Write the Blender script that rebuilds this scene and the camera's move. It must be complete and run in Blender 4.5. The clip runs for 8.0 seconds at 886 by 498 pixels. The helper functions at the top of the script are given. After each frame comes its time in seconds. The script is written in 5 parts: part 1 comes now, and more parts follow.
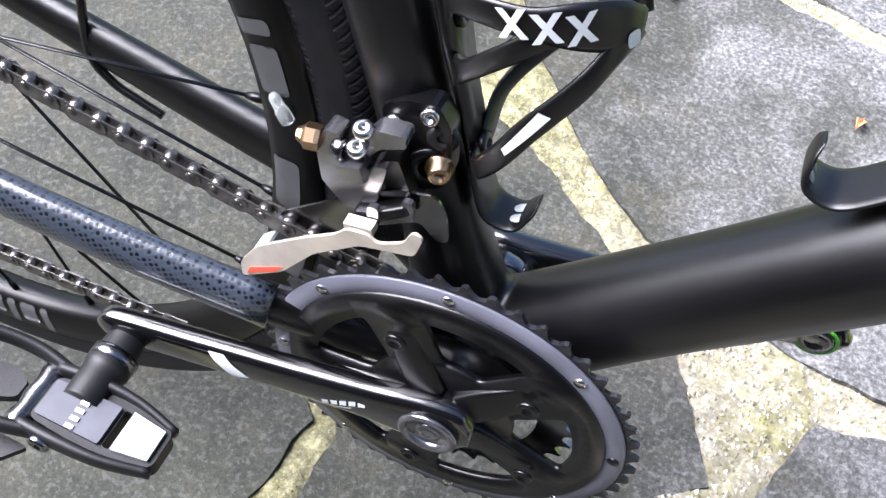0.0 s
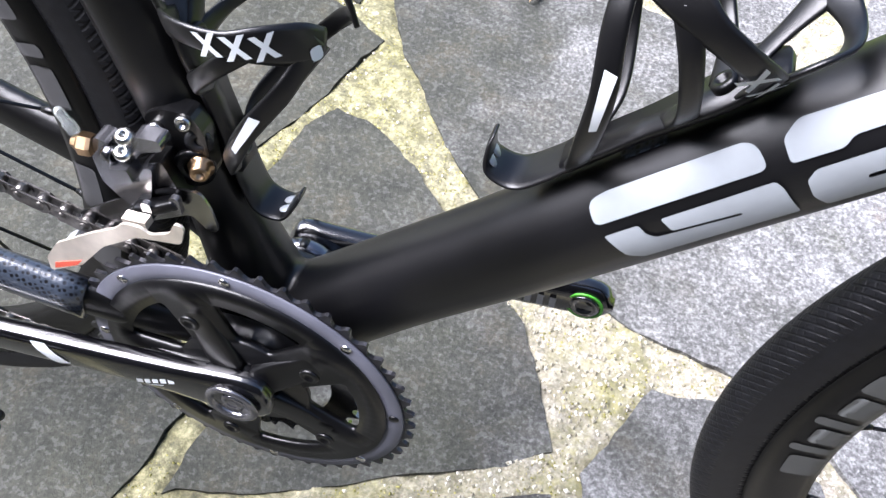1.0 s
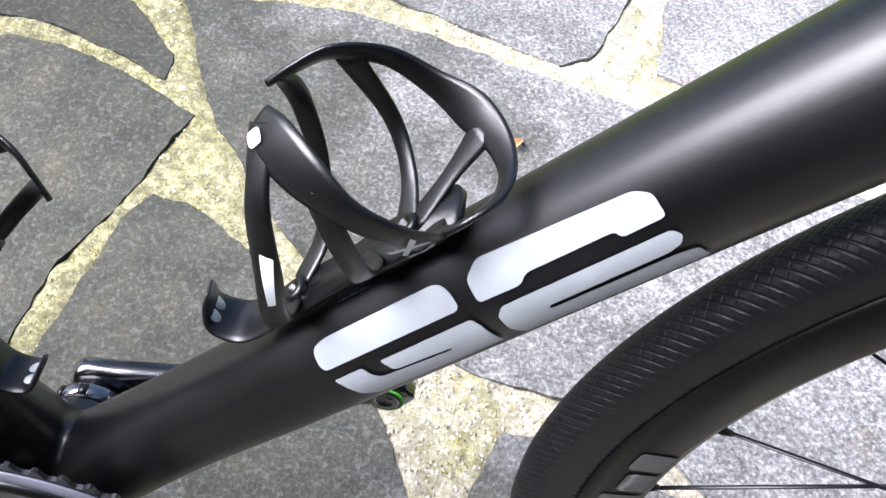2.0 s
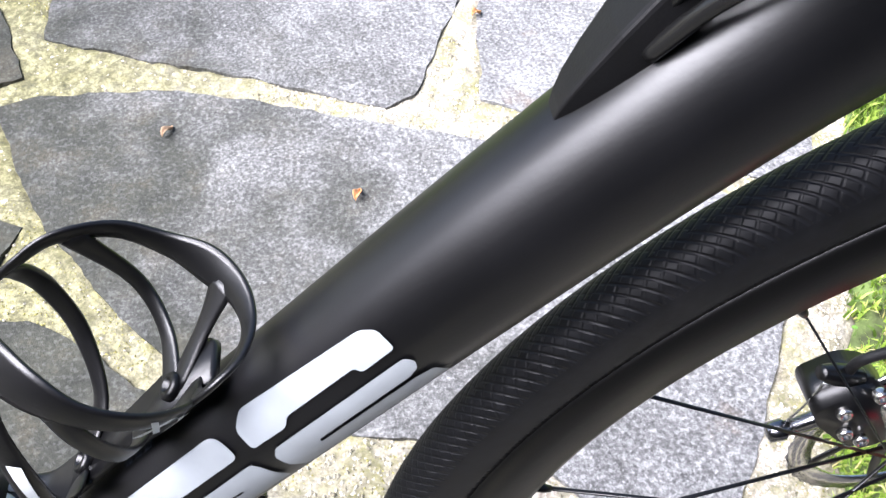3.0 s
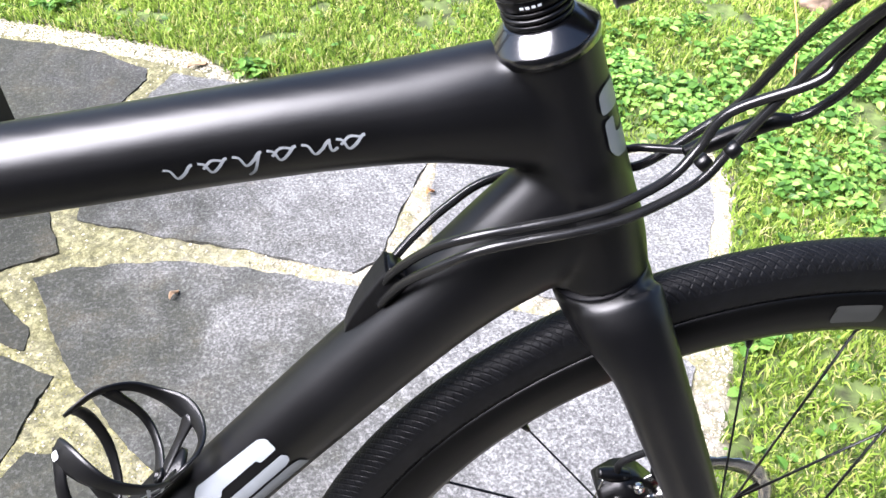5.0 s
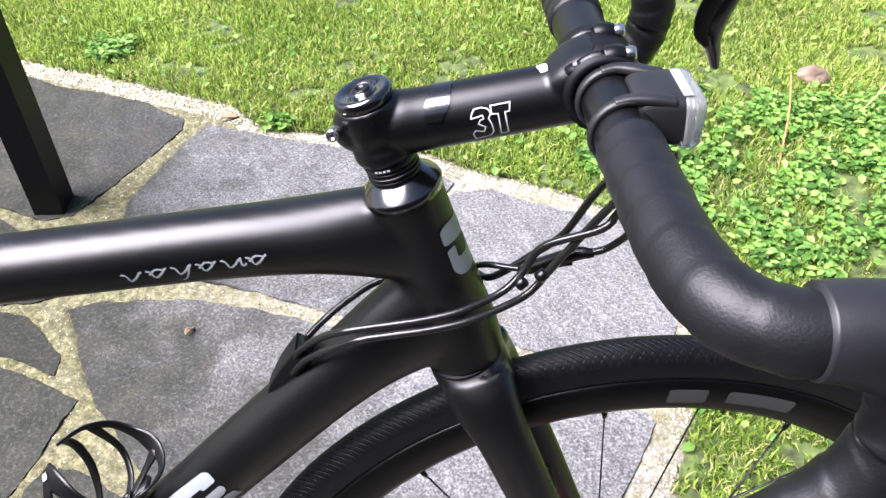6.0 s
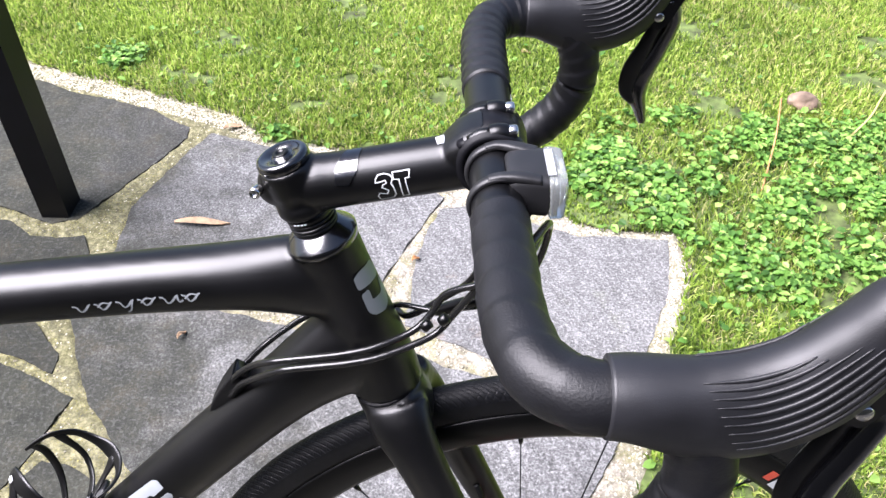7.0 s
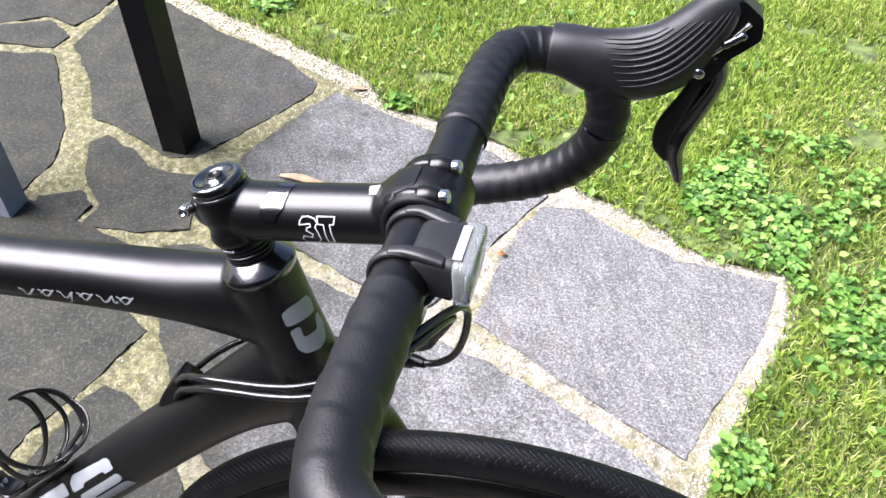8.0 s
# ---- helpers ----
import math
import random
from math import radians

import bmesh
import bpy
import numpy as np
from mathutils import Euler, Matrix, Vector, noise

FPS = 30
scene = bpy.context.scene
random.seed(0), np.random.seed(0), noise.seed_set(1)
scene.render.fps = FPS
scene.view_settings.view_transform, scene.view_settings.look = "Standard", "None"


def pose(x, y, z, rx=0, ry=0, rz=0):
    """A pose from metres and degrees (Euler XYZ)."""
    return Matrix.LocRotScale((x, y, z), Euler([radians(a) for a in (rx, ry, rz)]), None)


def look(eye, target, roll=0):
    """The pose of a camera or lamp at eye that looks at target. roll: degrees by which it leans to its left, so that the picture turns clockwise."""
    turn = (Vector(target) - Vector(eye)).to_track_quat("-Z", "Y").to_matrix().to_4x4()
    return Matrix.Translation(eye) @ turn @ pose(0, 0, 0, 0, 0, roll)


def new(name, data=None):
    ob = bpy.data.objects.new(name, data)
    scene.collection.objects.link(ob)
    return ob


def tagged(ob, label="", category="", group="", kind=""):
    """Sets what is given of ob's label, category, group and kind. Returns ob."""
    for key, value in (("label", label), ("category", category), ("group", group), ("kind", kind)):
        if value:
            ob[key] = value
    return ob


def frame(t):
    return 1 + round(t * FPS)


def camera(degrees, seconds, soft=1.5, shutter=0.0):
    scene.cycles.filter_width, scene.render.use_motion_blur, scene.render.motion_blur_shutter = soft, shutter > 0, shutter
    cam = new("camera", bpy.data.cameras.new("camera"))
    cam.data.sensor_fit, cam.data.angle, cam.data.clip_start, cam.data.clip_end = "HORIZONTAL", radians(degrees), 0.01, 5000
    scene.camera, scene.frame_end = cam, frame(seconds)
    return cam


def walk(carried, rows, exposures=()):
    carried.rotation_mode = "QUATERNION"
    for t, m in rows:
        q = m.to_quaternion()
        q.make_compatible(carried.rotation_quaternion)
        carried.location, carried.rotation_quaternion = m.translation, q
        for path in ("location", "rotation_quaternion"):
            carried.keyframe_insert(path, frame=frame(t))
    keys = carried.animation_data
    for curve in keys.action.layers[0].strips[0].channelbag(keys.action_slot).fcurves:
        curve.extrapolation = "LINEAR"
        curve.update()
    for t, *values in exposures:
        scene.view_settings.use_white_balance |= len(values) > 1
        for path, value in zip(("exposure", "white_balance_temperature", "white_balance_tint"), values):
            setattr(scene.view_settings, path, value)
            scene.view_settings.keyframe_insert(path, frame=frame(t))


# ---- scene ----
cam = camera(54.2, 8.0)
PATH = [
    (0, (0.046, 0.043, 0.734), (-0.427, 1.066, -0.918), 0.5),
    (0.5, (0.093, 0.036, 0.759), (-0.317, 1.085, -0.894), 3.4),
    (1, (0.144, 0.041, 0.779), (-0.224, 1.112, -0.869), 2.8),
    (1.5, (0.175, 0.066, 0.798), (-0.114, 1.177, -0.84), 3.5),
    (2, (0.2, 0.109, 0.806), (0.049, 1.261, -0.822), 2.8),
    (2.2, (0.208, 0.127, 0.809), (0.099, 1.289, -0.816), 1.7),
    (3.3, (0.269, 0.14, 0.857), (0.401, 1.365, -0.718), 1.0),
    (3.5, (0.281, 0.137, 0.872), (0.428, 1.394, -0.676), 1.2),
    (4, (0.292, 0.104, 0.916), (0.443, 1.428, -0.575), 1.3),
    (4.5, (0.297, 0.053, 0.979), (0.43, 1.441, -0.455), 0.8),
    (4.7, (0.307, 0.024, 1.006), (0.419, 1.427, -0.415), 0.1),
    (5.8, (0.413, -0.071, 1.138), (0.382, 1.408, -0.208), -2.4),
    (6, (0.43, -0.085, 1.165), (0.392, 1.394, -0.181), -1.7),
    (6.5, (0.468, -0.114, 1.218), (0.401, 1.363, -0.129), -1.2),
    (7, (0.504, -0.109, 1.23), (0.417, 1.367, -0.117), -1.2),
    (7.5, (0.575, -0.036, 1.227), (0.375, 1.392, -0.159), 0.3),
    (8, (0.629, -0.011, 1.239), (0.198, 1.347, -0.164), -1.0),
]
walk(cam, [(t, look(eye, target, roll)) for t, eye, target, roll in PATH], [(0.0, 2.52, 6150, 15), (2.2, 2.40, 6200, 14), (4.5, 2.40, 6250, 14), (6.0, 2.04, 6350, 17), (8.0, 2.01, 6350, 17)])

# ---- light ----
world = bpy.data.worlds.new("overcast_sky")
scene.world = world
world.use_nodes = True
wn, wl = world.node_tree.nodes, world.node_tree.links
sky = wn.new("ShaderNodeTexSky")
sky.sky_type = "NISHITA"
sky.sun_disc = False
sky.sun_elevation, sky.sun_rotation = radians(55), radians(-105)
sky.dust_density, sky.air_density = 2.0, 1.0
wl.new(sky.outputs[0], wn["Background"].inputs[0])
wn["Background"].inputs[1].default_value = 0.05
sun_data = bpy.data.lights.new("sun", "SUN")
sun_data.energy, sun_data.angle, sun_data.color = 4.35, radians(52), (0.985, 0.965, 1.0)
sun = new("sun", sun_data)
SUN_TO = Vector((math.sin(radians(-105)) * math.cos(radians(55)), math.cos(radians(-105)) * math.cos(radians(55)), math.sin(radians(55))))
sun.matrix_world = look(SUN_TO * 6, (0, 0, 0))


# ---- materials ----
def material(name, base, rough=0.5, metal=0.0, vary=0.0, scale=40.0, bump=0.0, bump_scale=200.0, second=None, coat=0.0, spec=0.5, coords="Object", rough_vary=0.0):
    """Base colour with two scales of noise variation, fine relief and uneven gloss."""
    m = bpy.data.materials.new(name)
    m.use_nodes = True
    n, l = m.node_tree.nodes, m.node_tree.links
    b = n["Principled BSDF"]
    b.inputs["Base Color"].default_value = (*base, 1)
    b.inputs["Roughness"].default_value = rough
    b.inputs["Metallic"].default_value = metal
    b.inputs["Specular IOR Level"].default_value = spec
    b.inputs["Coat Weight"].default_value = coat
    b.inputs["Coat Roughness"].default_value = 0.12
    tc = n.new("ShaderNodeTexCoord")
    if vary:
        big = n.new("ShaderNodeTexNoise")
        big.inputs["Scale"].default_value, big.inputs["Detail"].default_value = scale, 6
        l.new(tc.outputs[coords], big.inputs["Vector"])
        ramp = n.new("ShaderNodeValToRGB")
        ramp.color_ramp.elements[0].position, ramp.color_ramp.elements[1].position = 0.3, 0.7
        lo = second or tuple(c * (1 - vary) for c in base)
        hi = tuple(min(1, c * (1 + vary)) for c in base)
        ramp.color_ramp.elements[0].color, ramp.color_ramp.elements[1].color = (*lo, 1), (*hi, 1)
        l.new(big.outputs["Fac"], ramp.inputs["Fac"])
        l.new(ramp.outputs["Color"], b.inputs["Base Color"])
        if rough_vary:
            mr = n.new("ShaderNodeMapRange")
            mr.inputs["To Min"].default_value, mr.inputs["To Max"].default_value = rough - rough_vary, rough + rough_vary
            l.new(big.outputs["Fac"], mr.inputs["Value"])
            l.new(mr.outputs[0], b.inputs["Roughness"])
    if bump:
        fine = n.new("ShaderNodeTexNoise")
        fine.inputs["Scale"].default_value, fine.inputs["Detail"].default_value = bump_scale, 8
        l.new(tc.outputs[coords], fine.inputs["Vector"])
        bp = n.new("ShaderNodeBump")
        bp.inputs["Strength"].default_value, bp.inputs["Distance"].default_value = bump, 0.002
        l.new(fine.outputs["Fac"], bp.inputs["Height"])
        l.new(bp.outputs["Normal"], b.inputs["Normal"])
    return m


def principled(name):
    m = bpy.data.materials.new(name)
    m.use_nodes = True
    return m, m.node_tree.nodes, m.node_tree.links, m.node_tree.nodes["Principled BSDF"]


def noise_ramp(n, l, vec, scale, stops, detail=6, rough=0.6):
    t = n.new("ShaderNodeTexNoise")
    t.inputs["Scale"].default_value, t.inputs["Detail"].default_value, t.inputs["Roughness"].default_value = scale, detail, rough
    l.new(vec, t.inputs["Vector"])
    r = n.new("ShaderNodeValToRGB")
    e = r.color_ramp.elements
    while len(e) < len(stops):
        e.new(0.5)
    for k, (p, c) in enumerate(stops):
        e[k].position, e[k].color = p, (*c, 1)
    l.new(t.outputs["Fac"], r.inputs["Fac"])
    return t.outputs["Fac"], r.outputs["Color"]


def mix(n, l, fac, a, b, kind="MIX"):
    x = n.new("ShaderNodeMix")
    x.data_type, x.blend_type = "RGBA", kind
    for socket, value in ((x.inputs[0], fac), (x.inputs[6], a), (x.inputs[7], b)):
        if isinstance(value, (int, float)):
            socket.default_value = value
        elif isinstance(value, tuple):
            socket.default_value = (*value, 1)
        else:
            l.new(value, socket)
    return x.outputs[2]


def relief(n, l, b, pairs):
    """Bumps stacked from (height socket, strength, distance)."""
    last = None
    for height, strength, distance in pairs:
        p = n.new("ShaderNodeBump")
        p.inputs["Strength"].default_value, p.inputs["Distance"].default_value = strength, distance
        l.new(height, p.inputs["Height"])
        if last:
            l.new(last, p.inputs["Normal"])
        last = p.outputs["Normal"]
    l.new(last, b.inputs["Normal"])


def stone_material(name, tone, green):
    m, n, l, b = principled(name)
    pos = n.new("ShaderNodeTexCoord").outputs["Object"]
    info = n.new("ShaderNodeObjectInfo")
    _, broad = noise_ramp(n, l, pos, 7, [(.28, (.108 * tone, .107 * tone, .105 * tone)), (.5, (.150 * tone, .149 * tone, .147 * tone)), (.72, (.190 * tone, .189 * tone, .186 * tone))], 9, .7)
    grain, fine = noise_ramp(n, l, pos, 215, [(.36, (.08, .08, .08)), (.5, (.46, .46, .46)), (.64, (1, 1, 1))], 3, .7)
    mid, blot = noise_ramp(n, l, pos, 75, [(.34, (.22, .22, .22)), (.5, (.5, .5, .5)), (.66, (.82, .82, .82))], 9, .8)
    c = mix(n, l, .26, broad, fine, "OVERLAY")
    c = mix(n, l, .38, c, blot, "OVERLAY")
    # cleavage streaks, running one way through each slab
    turned = n.new("ShaderNodeVectorRotate")
    turned.rotation_type = "Z_AXIS"
    swing = n.new("ShaderNodeMath")
    swing.operation = "MULTIPLY_ADD"
    swing.inputs[1].default_value, swing.inputs[2].default_value = .9, .35
    l.new(info.outputs["Random"], swing.inputs[0]), l.new(swing.outputs[0], turned.inputs["Angle"]), l.new(pos, turned.inputs["Vector"])
    drawn = n.new("ShaderNodeMapping")
    drawn.inputs["Scale"].default_value = (1, 4.5, 1)
    l.new(turned.outputs[0], drawn.inputs["Vector"])
    streaks, streak = noise_ramp(n, l, drawn.outputs[0], 11, [(.33, (.18, .18, .18)), (.46, (.44, .44, .44)), (.55, (.54, .54, .54)), (.66, (.90, .90, .90))], 9, .75)
    c = mix(n, l, .62, c, streak, "OVERLAY")
    _, fleck = noise_ramp(n, l, pos, 240, [(.57, (0, 0, 0)), (.66, (1, 1, 1))], 3, .65)
    c = mix(n, l, mix(n, l, .36, (0, 0, 0), fleck), c, (.42 * tone, .42 * tone, .42 * tone))
    _, speck = noise_ramp(n, l, pos, 190, [(.33, (1, 1, 1)), (.42, (0, 0, 0))], 2, .6)
    c = mix(n, l, mix(n, l, .5, (0, 0, 0), speck), c, (.035 * tone, .035 * tone, .036 * tone))
    # split layers: flat flakes with stepped edges
    warp = n.new("ShaderNodeTexNoise")
    warp.inputs["Scale"].default_value, warp.inputs["Detail"].default_value, warp.inputs["Distortion"].default_value = 9, 7, .8
    l.new(pos, warp.inputs["Vector"])
    flake = n.new("ShaderNodeValToRGB")
    flake.color_ramp.interpolation = "LINEAR"
    e = flake.color_ramp.elements
    for p_, v_ in ((.36, .25), (.47, .3), (.485, .55), (.56, .5), (.575, .72)):
        k = e.new(p_)
        k.color = (v_, v_, v_, 1)
    e[0].color, e[-1].color = (.25, .25, .25, 1), (.75, .75, .75, 1)
    l.new(warp.outputs["Fac"], flake.inputs["Fac"])
    c = mix(n, l, .12, c, flake.outputs["Color"], "OVERLAY")
    _, scab = noise_ramp(n, l, pos, 120, [(.54, (0, 0, 0)), (.60, (1, 1, 1))], 3, .65)
    c = mix(n, l, mix(n, l, .26, (0, 0, 0), scab), c, (.36 * tone, .36 * tone, .355 * tone))
    _, pit = noise_ramp(n, l, pos, 55, [(.30, (1, 1, 1)), (.36, (0, 0, 0))], 5, .7)
    c = mix(n, l, mix(n, l, .5, (0, 0, 0), pit), c, (.03, .03, .028))
    rf, rust = noise_ramp(n, l, pos, 3.1, [(.60, (0, 0, 0)), (.72, (1, 1, 1))], 8, .75)
    c = mix(n, l, mix(n, l, .5, (0, 0, 0), rust, "MIX"), c, (.16, .105, .065))
    mf, moss = noise_ramp(n, l, pos, 4.3, [(.60 - .2 * green, (0, 0, 0)), (.74 - .14 * green, (1, 1, 1))], 8, .7)
    c = mix(n, l, mix(n, l, .45, (0, 0, 0), moss), c, (.085, .09, .045))
    # algal film with the left side's shade painted in, darker towards -x and -y
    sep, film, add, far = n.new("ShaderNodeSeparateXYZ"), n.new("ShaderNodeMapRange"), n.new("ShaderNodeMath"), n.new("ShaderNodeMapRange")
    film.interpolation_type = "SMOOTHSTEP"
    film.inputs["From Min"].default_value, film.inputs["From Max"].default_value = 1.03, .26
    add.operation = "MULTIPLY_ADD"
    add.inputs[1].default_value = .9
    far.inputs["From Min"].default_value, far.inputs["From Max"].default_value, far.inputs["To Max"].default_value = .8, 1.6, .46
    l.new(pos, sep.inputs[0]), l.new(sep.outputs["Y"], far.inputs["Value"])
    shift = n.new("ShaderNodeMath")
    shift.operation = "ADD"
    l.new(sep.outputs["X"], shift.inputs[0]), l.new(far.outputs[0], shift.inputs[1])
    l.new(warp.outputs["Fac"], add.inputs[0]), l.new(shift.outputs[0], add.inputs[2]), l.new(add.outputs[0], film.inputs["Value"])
    _, algae_shade = noise_ramp(n, l, pos, 12, [(.28, (.006, .007, .005)), (.42, (.015, .016, .0115)), (.52, (.024, .025, .018)), (.60, (.034, .031, .020)), (.72, (.060, .059, .047))], 12, .8)
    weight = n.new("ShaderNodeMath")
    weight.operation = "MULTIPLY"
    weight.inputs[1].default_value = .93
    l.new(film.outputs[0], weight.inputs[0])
    c = mix(n, l, weight.outputs[0], c, algae_shade)
    c = mix(n, l, .31, c, fine, "OVERLAY")
    c = mix(n, l, mix(n, l, .09, (0, 0, 0), scab), c, (.24, .245, .23))
    v = n.new("ShaderNodeMapRange")
    v.inputs["To Min"].default_value, v.inputs["To Max"].default_value = .85, 1.15
    l.new(info.outputs["Random"], v.inputs["Value"])
    hsv = n.new("ShaderNodeHueSaturation")
    l.new(c, hsv.inputs["Color"]), l.new(v.outputs[0], hsv.inputs["Value"])
    l.new(hsv.outputs["Color"], b.inputs["Base Color"])
    b.inputs["Roughness"].default_value, b.inputs["Specular IOR Level"].default_value = .75, .25
    big = n.new("ShaderNodeTexNoise")
    big.inputs["Scale"].default_value, big.inputs["Detail"].default_value = 14, 8
    l.new(pos, big.inputs["Vector"])
    relief(n, l, b, [(big.outputs["Fac"], .25, .005), (flake.outputs["Color"], .35, .003), (streaks, .5, .003), (mid, .4, .002), (grain, .6, .0010)])
    return m


def joint_material():
    m, n, l, b = principled("mossy_mortar")
    pos = n.new("ShaderNodeTexCoord").outputs["Object"]
    _, sand = noise_ramp(n, l, pos, 45, [(.28, (.085, .075, .055)), (.45, (.19, .17, .135)), (.58, (.33, .305, .26)), (.72, (.46, .43, .38))], 9, .8)
    grain, fine = noise_ramp(n, l, pos, 240, [(.4, (.15, .15, .15)), (.6, (.9, .9, .9))], 3, .7)
    c = mix(n, l, .35, sand, fine, "OVERLAY")
    mf, moss = noise_ramp(n, l, pos, 7, [(.44, (0, 0, 0)), (.60, (1, 1, 1))], 10, .8)
    _, green = noise_ramp(n, l, pos, 70, [(.32, (.035, .036, .010)), (.52, (.13, .125, .035)), (.68, (.27, .25, .085))], 8, .75)
    c = mix(n, l, mix(n, l, .75, (0, 0, 0), moss), c, green)
    # damp dark moss, thicker towards -x
    sep, film, add = n.new("ShaderNodeSeparateXYZ"), n.new("ShaderNodeMapRange"), n.new("ShaderNodeMath")
    film.interpolation_type = "SMOOTHSTEP"
    film.inputs["From Min"].default_value, film.inputs["From Max"].default_value = .75, .2
    film.inputs["To Max"].default_value = .88
    add.operation = "MULTIPLY_ADD"
    add.inputs[1].default_value = .9
    l.new(pos, sep.inputs[0]), l.new(mf, add.inputs[0]), l.new(sep.outputs["X"], add.inputs[2]), l.new(add.outputs[0], film.inputs["Value"])
    _, damp = noise_ramp(n, l, pos, 60, [(.34, (.018, .018, .007)), (.47, (.070, .067, .024)), (.60, (.23, .215, .11)), (.70, (.36, .34, .24))], 10, .85)
    l.new(mix(n, l, film.outputs[0], c, damp), b.inputs["Base Color"])
    b.inputs["Roughness"].default_value = .9
    lump = n.new("ShaderNodeTexNoise")
    lump.inputs["Scale"].default_value, lump.inputs["Detail"].default_value = 70, 8
    l.new(pos, lump.inputs["Vector"])
    relief(n, l, b, [(lump.outputs["Fac"], .7, .005), (grain, .5, .001)])
    return m


def island_material(name, stops, rough=.6, transmit=0.0, scale=2.5):
    """Colour differs from piece to piece and in patches."""
    m, n, l, b = principled(name)
    g = n.new("ShaderNodeNewGeometry")
    r = n.new("ShaderNodeValToRGB")
    e = r.color_ramp.elements
    while len(e) < len(stops):
        e.new(0.5)
    for k, (p, c) in enumerate(stops):
        e[k].position, e[k].color = p, (*c, 1)
    l.new(g.outputs["Random Per Island"], r.inputs["Fac"])
    pos = n.new("ShaderNodeTexCoord").outputs["Object"]
    _, patch = noise_ramp(n, l, pos, scale, [(.3, (.3, .3, .25)), (.7, (.72, .7, .6))], 5)
    l.new(mix(n, l, .5, r.outputs["Color"], patch, "OVERLAY"), b.inputs["Base Color"])
    b.inputs["Roughness"].default_value, b.inputs["Specular IOR Level"].default_value = rough, .3
    if transmit:
        out = n["Material Output"]
        t = n.new("ShaderNodeBsdfTranslucent")
        l.new(mix(n, l, .5, r.outputs["Color"], patch, "OVERLAY"), t.inputs["Color"])
        s = n.new("ShaderNodeMixShader")
        s.inputs[0].default_value = transmit
        l.new(b.outputs[0], s.inputs[1]), l.new(t.outputs[0], s.inputs[2]), l.new(s.outputs[0], out.inputs["Surface"])
    return m


def tread_material():
    """Rubber with a fine diagonal file tread over the crown, plain on the sidewalls."""
    m, n, l, b = principled("tyre_tread_rubber")
    tc = n.new("ShaderNodeTexCoord").outputs["Object"]
    sep = n.new("ShaderNodeSeparateXYZ")
    l.new(tc, sep.inputs[0])

    def math_node(op, a, c=None):
        x = n.new("ShaderNodeMath")
        x.operation = op
        for s, v in ((x.inputs[0], a), (x.inputs[1], c)):
            if v is None:
                continue
            if isinstance(v, (int, float)):
                s.default_value = v
            else:
                l.new(v, s)
        return x.outputs[0]
    ang = math_node("ARCTAN2", sep.outputs["Z"], sep.outputs["X"])
    y = math_node("ABSOLUTE", sep.outputs["Y"])
    one = math_node("SINE", math_node("ADD", math_node("MULTIPLY", ang, 380.0), math_node("MULTIPLY", y, 1500.0)))
    two = math_node("SINE", math_node("SUBTRACT", math_node("MULTIPLY", ang, 300.0), math_node("MULTIPLY", y, 1100.0)))
    cut = math_node("MINIMUM", math_node("SMOOTH_MIN", one, math_node("ADD", two, .35)), -.25)
    crown = math_node("LESS_THAN", y, .0126)
    h = math_node("MULTIPLY", cut, crown)
    grain, c = noise_ramp(n, l, tc, 160, [(.3, (.0025, .0026, .0032)), (.7, (.007, .0074, .0088))], 6)
    dust, d = noise_ramp(n, l, tc, 30, [(.55, (0, 0, 0)), (.8, (1, 1, 1))], 10, .8)
    l.new(mix(n, l, mix(n, l, .1, (0, 0, 0), d), c, (.10, .095, .09)), b.inputs["Base Color"])
    b.inputs["Roughness"].default_value, b.inputs["Specular IOR Level"].default_value = .5, .22
    relief(n, l, b, [(h, .75, .0008), (grain, .2, .0006)])
    return m


def weave_material():
    """Clear-coated black guard with rows of small dots."""
    m, n, l, b = principled("dotted_carbon_guard")
    tc = n.new("ShaderNodeTexCoord").outputs["Object"]
    mp = n.new("ShaderNodeMapping")
    mp.inputs["Rotation"].default_value = (0, .27, 0)
    l.new(tc, mp.inputs["Vector"])
    w = n.new("ShaderNodeTexVoronoi")
    w.inputs["Scale"].default_value, w.inputs["Randomness"].default_value = 330, 0.0
    l.new(mp.outputs[0], w.inputs["Vector"])
    r = n.new("ShaderNodeValToRGB")
    r.color_ramp.elements[0].position, r.color_ramp.elements[1].position = .30, .42
    r.color_ramp.elements[0].color, r.color_ramp.elements[1].color = (.002, .002, .003, 1), (.030, .038, .052, 1)
    l.new(w.outputs["Distance"], r.inputs["Fac"])
    l.new(r.outputs["Color"], b.inputs["Base Color"])
    b.inputs["Roughness"].default_value, b.inputs["Coat Weight"].default_value, b.inputs["Coat Roughness"].default_value = .3, .8, .08
    relief(n, l, b, [(w.outputs["Distance"], .35, .0006)])
    return m


MAT_FRAME = material("matte_black_carbon", (0.0013, 0.0013, 0.0017), 0.36, vary=0.6, scale=11, bump=0.03, bump_scale=900, rough_vary=0.10, spec=.52)
MAT_BLACK = material("black_anodised", (0.0014, 0.0014, 0.0017), 0.32, vary=0.3, scale=60, bump=0.02, bump_scale=1500, spec=.42)
MAT_GLOSS = material("gloss_black_carbon", (0.0015, 0.0015, 0.0019), 0.2, vary=0.3, scale=50, coat=1.0, spec=.7)
MAT_RING = material("grey_anodised_ring", (0.115, 0.118, 0.145), 0.42, .2, vary=0.2, scale=25, bump=.03, bump_scale=1200)
MAT_RUBBER = material("hood_rubber", (0.009, 0.0092, 0.011), 0.46, vary=0.35, scale=40, bump=0.1, bump_scale=1500)
